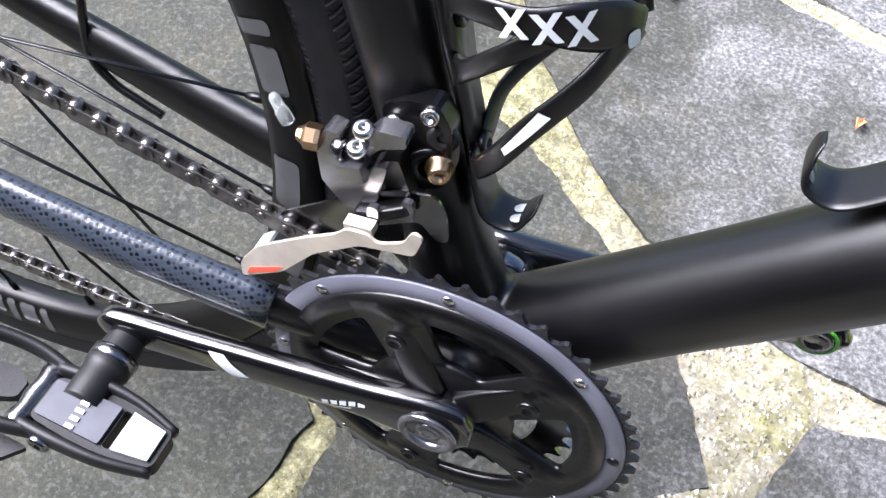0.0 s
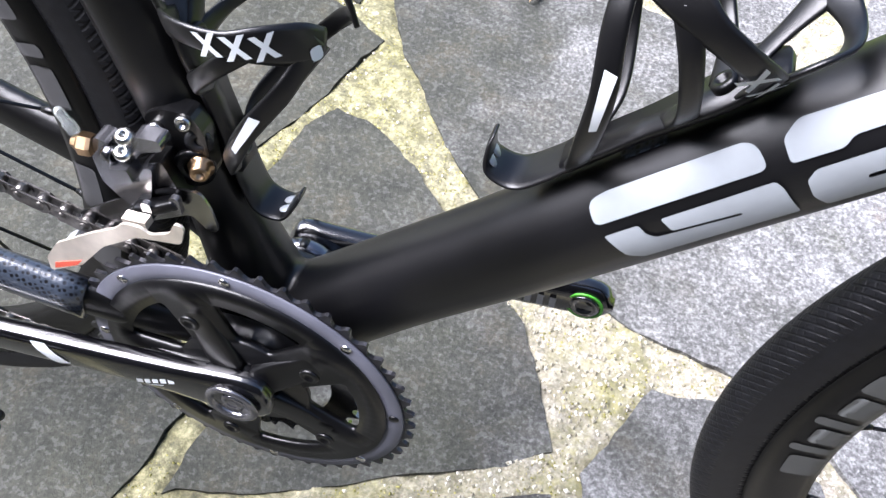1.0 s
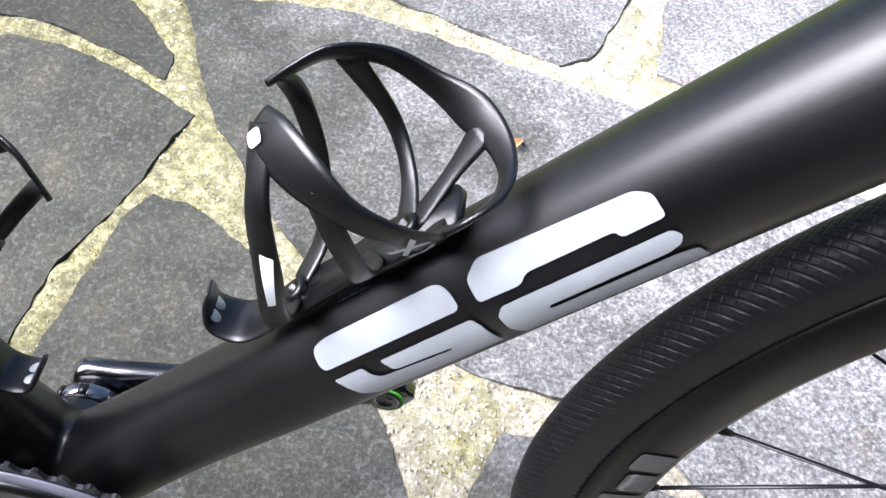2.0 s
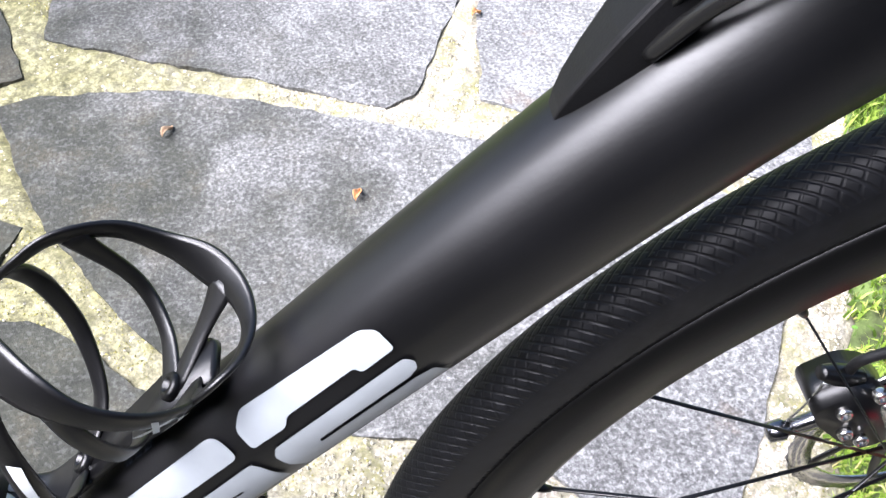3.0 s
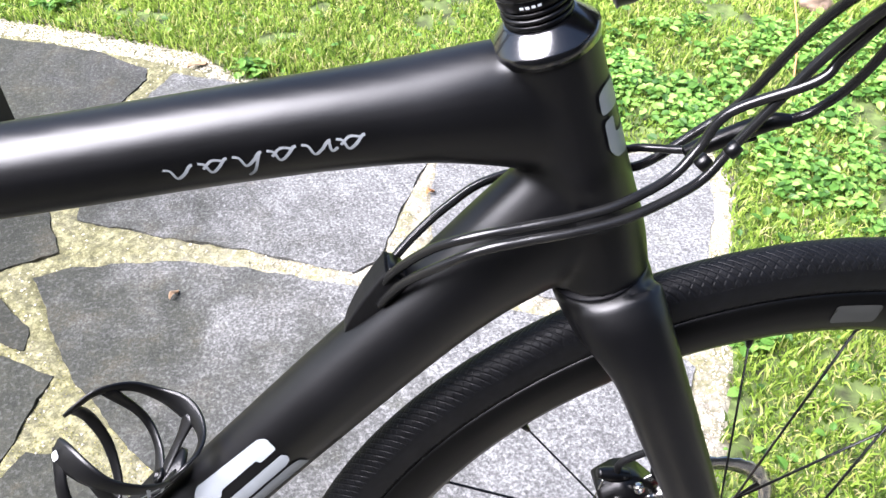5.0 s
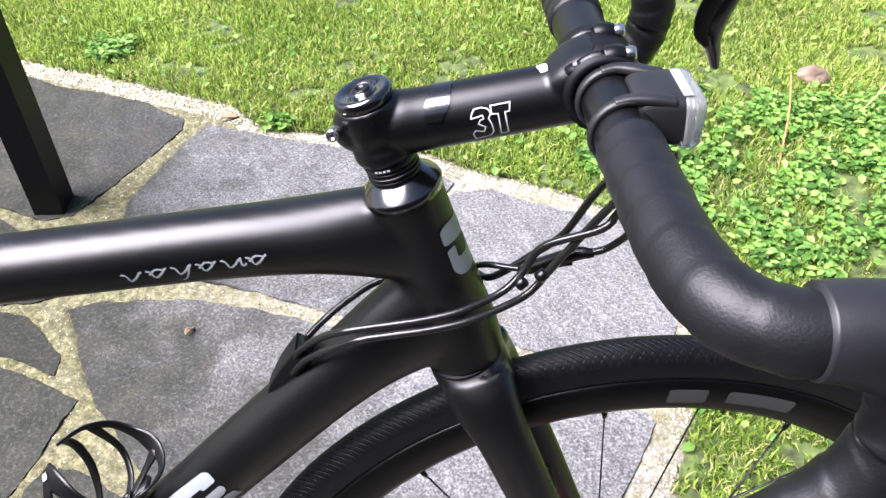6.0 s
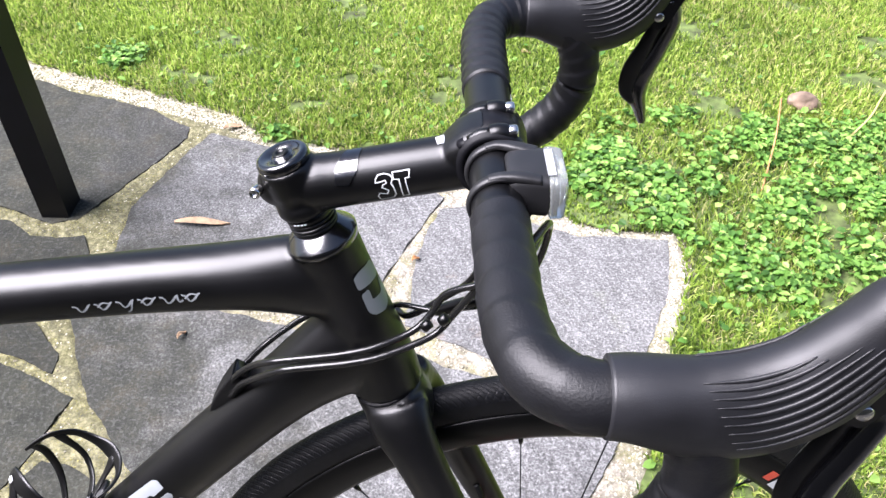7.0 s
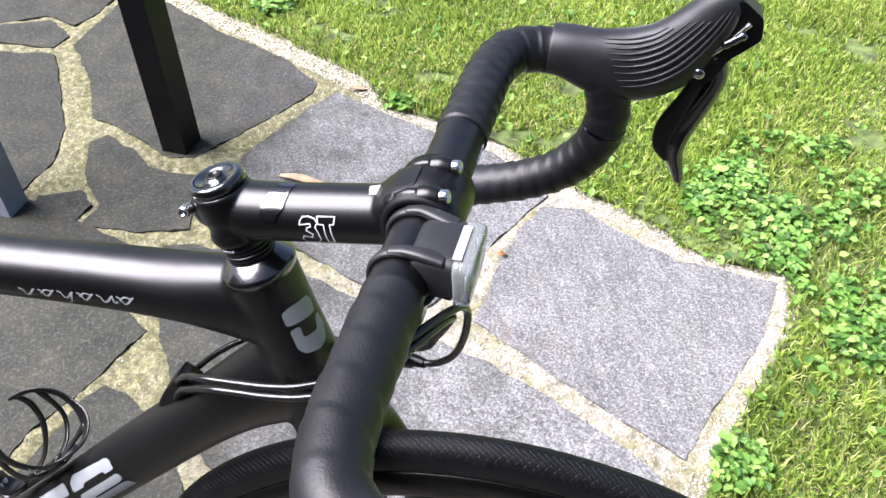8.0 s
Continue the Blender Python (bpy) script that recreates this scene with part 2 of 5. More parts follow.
MAT_TYRE = tread_material()
MAT_RIM = material("rim_carbon", (0.002, 0.002, 0.002), 0.36, vary=0.3, scale=30, bump=0.03, bump_scale=700, spec=.22)
MAT_RIMPRINT = material("grey_rim_print", (0.055, 0.057, 0.055), 0.5, vary=0.1, scale=30, spec=.3)
MAT_RIMFAINT = material("dark_rim_print", (0.05, 0.05, 0.052), 0.5, vary=0.1, scale=30)
MAT_STEEL = material("bright_steel", (0.6, 0.59, 0.57), 0.22, 1.0, vary=0.2, scale=120)
MAT_CHAIN = material("chain_steel", (0.15, 0.14, 0.13), 0.33, .9, vary=0.4, scale=200, bump=.1, bump_scale=900)
MAT_DARKSTEEL = material("dark_polished_metal", (0.2, 0.2, 0.21), 0.2, 1.0, vary=0.3, scale=90)
MAT_CHAMPAGNE = material("champagne_cage_plate", (0.60, 0.54, 0.46), 0.34, .6, vary=0.15, scale=80)
MAT_BRASS = material("bronze_bolt", (0.45, 0.3, 0.17), 0.3, 1.0, vary=0.2, scale=150)
MAT_WHITE = material("white_print", (0.62, 0.65, 0.66), 0.38, vary=0.05, scale=50)
MAT_SILVERPRINT = material("silver_white_print", (0.25, 0.27, 0.285), 0.40, vary=0.08, scale=50)
MAT_RED = material("red_anodised", (0.28, 0.007, 0.020), 0.35, .5, vary=0.2, scale=60)
MAT_ORANGE = material("orange_red_print", (0.6, 0.09, 0.05), 0.4, vary=0.1, scale=60)
MAT_GREEN = material("green_ring", (0.07, 0.34, 0.03), 0.4, vary=0.1, scale=60)
MAT_PLASTIC = material("black_pedal_plastic", (0.006, 0.006, 0.007), 0.5, vary=.3, scale=60, bump=.1, bump_scale=900, spec=.3)
MAT_CONTACT = material("dull_grey_plate", (0.045, 0.047, 0.058), 0.42, .3, vary=0.2, scale=60)
MAT_GREYPLATE = material("grey_steel_plate", (0.24, 0.25, 0.28), 0.35, .7, vary=0.15, scale=60)
MAT_SILVERPLATE = material("worn_silver_plate", (0.5, 0.51, 0.53), 0.38, .5, vary=0.12, scale=70)
MAT_TAPE = material("bar_tape", (0.0055, 0.0057, 0.007), 0.46, vary=0.45, scale=45, bump=0.12, bump_scale=700, spec=.36)
MAT_GUIDE = material("soft_black_rubber", (0.004, 0.004, 0.0045), 0.55, vary=0.3, scale=60, bump=.08, bump_scale=1200, spec=.3)
MAT_TEETH = material("blackened_steel_teeth", (0.05, 0.05, 0.055), 0.32, .8, vary=0.4, scale=150)
MAT_SWING = material("polished_grey_alloy", (0.22, 0.22, 0.235), 0.20, .9, vary=0.25, scale=90)
MAT_REFLECT = material("silvery_reflector", (0.20, 0.21, 0.19), 0.25, .8, vary=0.4, scale=120)
MAT_CABLE = material("cable_housing", (0.008, 0.008, 0.008), 0.22, vary=0.2, scale=80)
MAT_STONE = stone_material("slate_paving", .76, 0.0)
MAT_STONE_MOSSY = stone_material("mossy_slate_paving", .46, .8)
# darker copy of the slate, with shade put into the colour
MAT_STONE_DARK = stone_material("shaded_slate_paving", .30, .4)
MAT_JOINT = joint_material()
MAT_SOIL = material("lawn_soil", (0.08, 0.115, 0.028), 0.9, vary=0.6, scale=30, bump=0.9, bump_scale=150, second=(.02, .022, .008))
MAT_GRIT = island_material("sandy_grit", [(0, (.16, .145, .11)), (.5, (.32, .30, .25)), (1, (.58, .55, .49))], .9, scale=20)
MAT_SAND = island_material("pale_sand", [(0, (.30, .27, .22)), (.5, (.46, .43, .37)), (1, (.62, .59, .53))], .9, scale=20)
MAT_MOSS = island_material("moss", [(0, (.10, .095, .025)), (.6, (.20, .185, .06)), (1, (.32, .30, .12))], .95, scale=20)
MAT_GRASS = island_material("grass_blades", [(0, (.06, .11, .022)), (.3, (.16, .26, .04)), (.6, (.30, .44, .072)), (.85, (.43, .54, .12)), (1, (.58, .59, .25))], .55, .5)
MAT_STRAW = island_material("straw", [(0, (.30, .27, .10)), (.6, (.46, .40, .19)), (1, (.6, .54, .32))], .7)
MAT_LEAF = island_material("weed_leaves", [(0, (.035, .095, .02)), (.35, (.10, .23, .04)), (.7, (.19, .36, .075)), (1, (.32, .48, .13))], .5, .35, 8)
MAT_DRYLEAF = material("dry_leaf", (0.34, 0.23, 0.14), 0.8, vary=0.3, scale=60, bump=.4, bump_scale=300)
MAT_RUST = material("brown_leaf", (0.42, 0.2, 0.08), 0.75, vary=0.4, scale=80, bump=.4, bump_scale=300)
MAT_CLUMP = material("brown_clump", (0.2, 0.14, 0.10), 0.85, vary=0.4, scale=30, bump=.8, bump_scale=90)
MAT_POST = material("black_powder_coat", (0.003, 0.003, 0.0042), 0.5, vary=0.3, scale=20, bump=0.05, spec=.2)
MAT_GREYPOST = material("blue_grey_coat", (0.16, 0.18, 0.21), 0.45, vary=0.15, scale=20, bump=0.05)
MAT_WALL = material("added_wall_dark", (0.022, 0.0225, 0.024), 0.7, vary=0.4, scale=6, bump=.4, bump_scale=40)
MAT_LIGHTBODY = material("light_housing", (0.010, 0.010, 0.011), 0.45, vary=0.2, scale=60)


def clear_material():
    m, n, l, b = principled("clear_lens")
    b.inputs["Base Color"].default_value = (.9, .95, .93, 1)
    b.inputs["Roughness"].default_value, b.inputs["Transmission Weight"].default_value, b.inputs["IOR"].default_value = .12, .85, 1.45
    return m


MAT_CLEAR = clear_material()


# ---- shape helpers ----
def part(name, bm, mat, parent=None, label="", smooth=True, inverse=None):
    mesh = bpy.data.meshes.new(name)
    bmesh.ops.recalc_face_normals(bm, faces=bm.faces[:])
    for f in bm.faces:
        f.smooth = smooth
    bm.to_mesh(mesh)
    bm.free()
    mesh.materials.append(mat)
    ob = new(name, mesh)
    if parent:
        ob.parent = parent
        if inverse is not None:
            ob.matrix_parent_inverse = inverse
    return tagged(ob, label)


def spline(points, steps=8):
    """Catmull-Rom through tuples of any length."""
    p = [np.array(q, float) for q in points]
    p = [2 * p[0] - p[1]] + p + [2 * p[-1] - p[-2]]
    out = []
    for i in range(1, len(p) - 2):
        for k in range(steps):
            t = k / steps
            out.append(0.5 * (2 * p[i] + (p[i + 1] - p[i - 1]) * t + (2 * p[i - 1] - 5 * p[i] + 4 * p[i + 1] - p[i + 2]) * t * t + (3 * p[i] - p[i - 1] - 3 * p[i + 1] + p[i + 2]) * t ** 3))
    out.append(p[-2])
    return out


def sweep(points, sides=16, hint=(0, 1, 0), bm=None, steps=8, flat=2.0):
    """A skin round a path of (x, y, z, half height[, half width]); the width runs along hint. flat over 2 squares the section."""
    bm = bm or bmesh.new()
    rows = spline([q if len(q) == 5 else (*q, q[3]) for q in points], steps) if steps > 1 else [np.array(q if len(q) == 5 else (*q, q[3]), float) for q in points]
    rings = []
    for i, r in enumerate(rows):
        d = Vector(rows[min(i + 1, len(rows) - 1)][:3] - rows[max(i - 1, 0)][:3]).normalized()
        h = Vector(hint(r[:3])) if callable(hint) else Vector(hint)
        side = h - d * d.dot(h)
        side = side.normalized() if side.length > 1e-4 else d.orthogonal().normalized()
        up = d.cross(side)
        ring = []
        for k in range(sides):
            a = 2 * math.pi * k / sides
            c, s = math.cos(a), math.sin(a)
            c, s = math.copysign(abs(c) ** (2 / flat), c), math.copysign(abs(s) ** (2 / flat), s)
            ring.append(bm.verts.new(Vector(r[:3]) + side * (c * r[4]) + up * (s * r[3])))
        rings.append(ring)
    for a, b in zip(rings, rings[1:]):
        for k in range(sides):
            bm.faces.new((a[k], a[(k + 1) % sides], b[(k + 1) % sides], b[k]))
    bm.faces.new(rings[0]), bm.faces.new(rings[-1][::-1])
    return bm


def lathe(profile, centre, axis=(0, 1, 0), sides=48, closed=False, bm=None):
    """Turns (radius, height along the axis) about an axis through centre."""
    bm = bm or bmesh.new()
    q = Vector((0, 0, 1)).rotation_difference(Vector(axis).normalized())
    rings = []
    for r, h in profile:
        if r < 1e-6:
            rings.append([bm.verts.new(Vector(centre) + q @ Vector((0, 0, h)))])
        else:
            rings.append([bm.verts.new(Vector(centre) + q @ Vector((r * math.cos(2 * math.pi * k / sides), r * math.sin(2 * math.pi * k / sides), h))) for k in range(sides)])
    pairs = list(zip(rings, rings[1:])) + ([(rings[-1], rings[0])] if closed else [])
    for a, b in pairs:
        for k in range(sides):
            j = (k + 1) % sides
            v = [a[k % len(a)], a[j % len(a)], b[j % len(b)], b[k % len(b)]]
            v = [x for i, x in enumerate(v) if x not in v[:i]]
            if len(v) > 2:
                bm.faces.new(v)
    if not closed:
        for ring in (rings[0], rings[-1]):
            if len(ring) > 2:
                bm.faces.new(ring)
    return bm


def prism(outline, depth, m=None, holes=(), bevel=0.0, bm=None):
    """An outline in the plane, with holes, thickened along z, then placed by the matrix m."""
    bm = bm or bmesh.new()
    own = bmesh.new()
    edges = []
    for loop in (outline, *holes):
        vs = [own.verts.new((x, y, 0)) for x, y in loop]
        edges += [own.edges.new((vs[i], vs[(i + 1) % len(vs)])) for i in range(len(vs))]
    if holes:
        bmesh.ops.triangle_fill(own, use_beauty=True, use_dissolve=False, edges=edges)
    else:
        own.faces.new(own.verts[:])
    ret = bmesh.ops.extrude_face_region(own, geom=own.faces[:])
    for v in ret["geom"]:
        if isinstance(v, bmesh.types.BMVert):
            v.co.z = depth
    if bevel:
        rim = [e for e in own.edges if len(e.link_faces) == 2 and e.calc_face_angle() > 1.2]
        bmesh.ops.bevel(own, geom=rim, offset=bevel, segments=2, affect="EDGES")
    if m is not None:
        own.transform(m)
    tmp = bpy.data.meshes.new("tmp")
    bmesh.ops.recalc_face_normals(own, faces=own.faces[:])
    own.to_mesh(tmp)
    own.free()
    bm.from_mesh(tmp)
    bpy.data.meshes.remove(tmp)
    return bm


def box(size, m=None, bevel=0.0, bm=None):
    x, y, z = (s / 2 for s in size)
    return prism([(-x, -y), (x, -y), (x, y), (-x, y)], size[2], (m or Matrix()) @ Matrix.Translation((0, 0, -z)), (), bevel, bm)


def join(*bms):
    """Several meshes as one."""
    out = bmesh.new()
    for b in bms:
        tmp = bpy.data.meshes.new("tmp")
        b.to_mesh(tmp)
        b.free()
        out.from_mesh(tmp)
        bpy.data.meshes.remove(tmp)
    return out


def rounded(poly, r, n=4):
    """Cuts the corners of an outline to arcs of about r."""
    out = []
    for i in range(len(poly)):
        p, a, b = Vector(poly[i]), Vector(poly[i - 1]), Vector(poly[(i + 1) % len(poly)])
        ra, rb = min(r, (a - p).length * .48), min(r, (b - p).length * .48)
        u, v = p + (a - p).normalized() * ra, p + (b - p).normalized() * rb
        for k in range(n + 1):
            t = k / n
            q = u * (1 - t) ** 2 + p * 2 * t * (1 - t) + v * t * t
            out.append((q.x, q.y))
    return out


def decal(poly, place, cut, corner=0.0):
    """A printed patch: an outline in (along, round) metres, cut into strips and laid on a surface by place(u, v)."""
    bm = bmesh.new()
    pts = rounded(poly, corner) if corner else poly
    vs = [bm.verts.new((u, v, 0)) for u, v in pts]
    bmesh.ops.triangle_fill(bm, use_beauty=True, use_dissolve=False, edges=[bm.edges.new((vs[i - 1], vs[i])) for i in range(len(vs))])
    for axis in (0, 1):
        lo, hi = min(p[axis] for p in pts), max(p[axis] for p in pts)
        for k in range(1, int((hi - lo) / cut) + 1):
            co = [0, 0, 0]
            no = [0, 0, 0]
            co[axis], no[axis] = lo + k * cut, 1
            bmesh.ops.bisect_plane(bm, geom=bm.verts[:] + bm.edges[:] + bm.faces[:], plane_co=co, plane_no=no)
    for v in bm.verts:
        v.co = place(v.co.x, v.co.y)
    return bm


SIDE = Matrix(((1, 0, 0, 0), (0, 0, -1, 0), (0, 1, 0, 0), (0, 0, 0, 1)))  # plan (x, y) to upright (x, z), depth towards -y

# ---- ground ----
def inside(x, y, poly):
    hit = False
    for i in range(len(poly)):
        (x0, y0), (x1, y1) = poly[i - 1], poly[i]
        if (y0 > y) != (y1 > y) and x < (x1 - x0) * (y - y0) / (y1 - y0) + x0:
            hit = not hit
    return hit


def ragged(poly, step=0.013, amount=0.006, seed=0.0):
    """The outline with the small bites and bulges of a split slab."""
    out = []
    for i in range(len(poly)):
        a, b = Vector(poly[i]), Vector(poly[(i + 1) % len(poly)])
        n = max(1, int((b - a).length / step))
        side = Vector((-(b - a).y, (b - a).x)).normalized()
        for k in range(n):
            p = a.lerp(b, k / n)
            d = noise.noise(Vector((p.x * 22, p.y * 22, seed))) * amount + noise.noise(Vector((p.x * 70, p.y * 70, seed + 3))) * amount * 0.6
            p = p + side * d
            out.append((p.x, p.y))
    return out


STONES = [
    [(-.27, 1.18), (-.28, 1.36), (-.22, 1.54), (-.17, 1.65), (0, 1.59), (.27, 1.52), (.42, 1.41), (.34, 1.23), (.27, 1.03), (.23, 1.01), (.04, 1.08), (-.09, 1.12)],
    [(.41, 1.37), (.50, 1.39), (.56, 1.35), (.71, 1.29), (.90, 1.28), (.88, 1.13), (.80, .93), (.77, .83), (.70, .86), (.53, .94), (.36, 1.02), (.37, 1.22)],
    [(-.31, 1.04), (-.25, 1.06), (-.06, 1.06), (.06, 1.03), (.22, .98), (.34, .95), (.53, .89), (.70, .81), (.745, .77), (.67, .62), (.60, .48), (.52, .36), (.41, .45), (.36, .49), (.28, .515), (.20, .525), (.10, .56), (.02, .60), (-.03, .64), (-.09, .70), (-.19, .82), (-.25, .92)],
    [(-.225, .695), (-.183, .690), (-.145, .667), (-.092, .636), (-.05, .6), (.03, .53), (.09, .48), (.13, .41), (.15, .37), (.10, .335), (-.01, .275), (-.10, .225), (-.172, .20), (-.165, .27), (-.185, .31), (-.245, .41), (-.270, .461), (-.265, .514), (-.258, .579), (-.247, .651)],
    [(.22, .47), (.20, .41), (.18, .36), (.26, .12), (.5, .28), (.39, .43), (.30, .48)],
    [(-.15, .155), (-.08, .185), (.01, .240), (.10, .300), (.16, .33), (.24, .1), (.1, -.3), (-.3, -.3), (-.22, .1)],
    [(-.222, .826), (-.241, .755), (-.252, .696), (-.268, .648), (-.294, .58), (-.305, .49), (-.29, .42), (-.225, .31), (-.192, .278), (-.198, .225), (-.215, .15), (-.35, -.3), (-1.1, -.2), (-1.0, .8), (-.5, .922), (-.438, .915), (-.351, .888), (-.271, .852)],
    [(-.284, .880), (-.282, .913), (-.328, .973), (-.376, 1.022), (-.42, 1.03), (-.72, 1.1), (-1.0, .93), (-.5, .960), (-.466, .955), (-.362, .918)],
    [(-.387, 1.318), (-.442, 1.298), (-.499, 1.321), (-.585, 1.357), (-.64, 1.377), (-.699, 1.385), (-.826, 1.553), (-.945, 1.665), (-.945, 1.815), (-.95, 1.95), (-.81, 1.935), (-.57, 1.828), (-.371, 1.765), (-.235, 1.675), (-.225, 1.63), (-.288, 1.501), (-.346, 1.392)],
    [(-.355, 1.262), (-.415, 1.251), (-.472, 1.258), (-.539, 1.303), (-.628, 1.336), (-.658, 1.297), (-.60, 1.20), (-.560, 1.156), (-.505, 1.117), (-.508, 1.046), (-.386, 1.056), (-.281, 1.098), (-.325, 1.20)],
    [(-1.21, 1.71), (-1.096, 1.781), (-1.0, 1.753), (-.972, 1.84), (-.98, 1.98), (-1.3, 2.2), (-1.7, 1.8)],
    [(.30, .08), (.56, .24), (.55, -.3), (.18, -.3)],
    [(-1.7, 1.44), (-1.114, 1.582), (-.965, 1.608), (-.862, 1.484), (-.740, 1.322), (-.69, 1.21), (-.70, 1.12), (-.69, 1.05), (-.78, .98), (-1.05, .90), (-1.1, .3), (-1.9, .3)],
    # unseen slabs, added in dark slate to dim what the bike reflects
    [(-.33, -.34), (.10, -.34), (.14, -1.2), (-.6, -1.3)],
    [(.17, -.34), (.54, -.34), (.54, -1.4), (.19, -1.3)],
    [(-1.15, -.26), (-.4, -.34), (-.66, -1.3), (-1.4, -1.2)],
    [(-1.4, -1.26), (-.62, -1.36), (.5, -1.42), (.5, -2.25), (-1.6, -2.25)],
    [(-1.2, .24), (-1.9, .24), (-3.0, .3), (-3.0, -2.2), (-1.68, -2.2), (-1.46, -1.2)],
    [(.62, .22), (1.2, .06), (1.16, -.9), (.6, -.8)],
    [(1.24, .05), (3.2, -.34), (3.0, -1.1), (1.2, -.95)],
    [(.6, -.86), (1.6, -1.0), (1.5, -2.25), (.58, -2.25)],
    [(1.66, -1.0), (3.2, -1.14), (3.4, -2.25), (1.56, -2.25)],
    [(-1.60, 1.50), (-1.145, 1.618), (-.985, 1.635), (-.975, 1.70), (-1.083, 1.757), (-1.22, 1.69), (-1.7, 1.74)],
    [(-.655, 1.10), (-.570, 1.142), (-.520, 1.108), (-.527, 1.047), (-.63, 1.035)],
    [(-1.78, 1.42), (-1.96, .36), (-3.0, .36), (-3.0, 2.6), (-1.8, 1.9)],
]
LAWN = [(-3, 3.2), (-1.3, 2.25), (-.80, 1.99), (-.66, 1.935), (-.43, 1.85), (-.28, 1.787), (-.13, 1.727), (-.03, 1.618), (.09, 1.605), (.30, 1.538), (.45, 1.457), (.61, 1.387), (.74, 1.308), (.915, 1.298), (.921, 1.165), (.838, .91), (.800, .765), (.735, .62), (.675, .5), (.63, .30), (1.2, .12), (3.4, -.3), (30, -1.5), (30, 30), (-10, 30)]
BED = ((-1.32, 1.08), (-.08, 2.06), .0055)


def lattice_noise(x, y, size, seed):
    """Smooth value noise on arrays."""
    table = np.random.RandomState(seed).rand(257, 257)
    u, v = x / size + 500.0, y / size + 500.0
    i, j = np.floor(u).astype(int), np.floor(v).astype(int)
    a, b = u - i, v - j
    a, b = a * a * (3 - 2 * a), b * b * (3 - 2 * b)
    i, j = i % 256, j % 256
    return (table[i, j] * (1 - a) + table[i + 1, j] * a) * (1 - b) + (table[i, j + 1] * (1 - a) + table[i + 1, j + 1] * a) * b


def depth_inside(x, y, poly):
    """How far points lie inside an outline, negative outside."""
    dist, hit = np.full(x.shape, 9.0), np.zeros(x.shape, bool)
    for k in range(len(poly)):
        (x0, y0), (x1, y1) = poly[k - 1], poly[k]
        dx, dy = x1 - x0, y1 - y0
        t = np.clip(((x - x0) * dx + (y - y0) * dy) / (dx * dx + dy * dy + 1e-12), 0, 1)
        dist = np.minimum(dist, np.hypot(x - x0 - t * dx, y - y0 - t * dy))
        if y0 != y1:
            hit ^= ((y0 > y) != (y1 > y)) & (x < dx * (y - y0) / dy + x0)
    return np.where(hit, dist, -dist)


def joint_bed():
    """One sheet to the horizon; between the slabs it is lumpy and creeps over their edges."""
    (x0, x1), (y0, y1), step = BED
    gx, gy = np.arange(x0, x1 + step, step), np.arange(y0, y1 + step, step)
    x, y = np.meshgrid(gx, gy, indexing="ij")
    deep = np.full(x.shape, -9.0)
    for poly in STONES + [LAWN]:
        deep = np.maximum(deep, depth_inside(x, y, poly))
    lump = (lattice_noise(x, y, .05, 1) - .5) * .0040 + (lattice_noise(x, y, .021, 2) - .5) * .0040 + (lattice_noise(x, y, .0095, 3) - .5) * .0036
    z = -.0020 + lump - np.clip(deep + .004, 0, .03) * .42
    edge = np.minimum(np.minimum(x - x0, x.max() - x), np.minimum(y - y0, y.max() - y))
    z = np.where(edge < step * .5, -.006, z)
    nx, ny = x.shape
    verts = np.stack((x, y, z), -1).reshape(-1, 3).tolist()
    faces = [(i * ny + j, (i + 1) * ny + j, (i + 1) * ny + j + 1, i * ny + j + 1) for i in range(nx - 1) for j in range(ny - 1)]
    far = len(verts)
    verts += [(-60, -60, -.006), (60, -60, -.006), (60, 60, -.006), (-60, 60, -.006)]
    c = (0, (nx - 1) * ny, nx * ny - 1, ny - 1)
    faces += [(far + k, far + (k + 1) % 4, c[(k + 1) % 4], c[k]) for k in range(4)]
    mesh = bpy.data.meshes.new("ground")
    mesh.from_pydata(verts, [], faces)
    mesh.polygons.foreach_set("use_smooth", [True] * len(faces))
    mesh.materials.append(MAT_JOINT)
    return new("ground", mesh), z


ground, BED_Z = joint_bed()
tagged(ground, "sandy mortar bed with yellow-green moss between paving stones", "ground", kind="structure")


def bed_height(x, y):
    i, j = int(round((x - BED[0][0]) / BED[2])), int(round((y - BED[1][0]) / BED[2]))
    return float(BED_Z[i, j]) if 0 <= i < BED_Z.shape[0] and 0 <= j < BED_Z.shape[1] else -.006


lawn = tagged(part("lawn", prism(ragged([(x + (.016 if x > .6 else .008), y + .018) for x, y in LAWN], 0.05, 0.02), 0.005, Matrix.Translation((0, 0, -0.0055))), MAT_SOIL, smooth=False), "bright green lawn soil bordering the stone patio", "lawn", kind="structure")

# unseen dark wall, added behind the camera's path to dim the bike's reflections
tagged(part("added_wall_south", box((12, 0.2, 2.4), Matrix.Translation((-.5, -1.45, 1.19))), MAT_WALL, smooth=False), "unseen dark wall added to dim reflections on the bicycle", "wall", kind="structure")


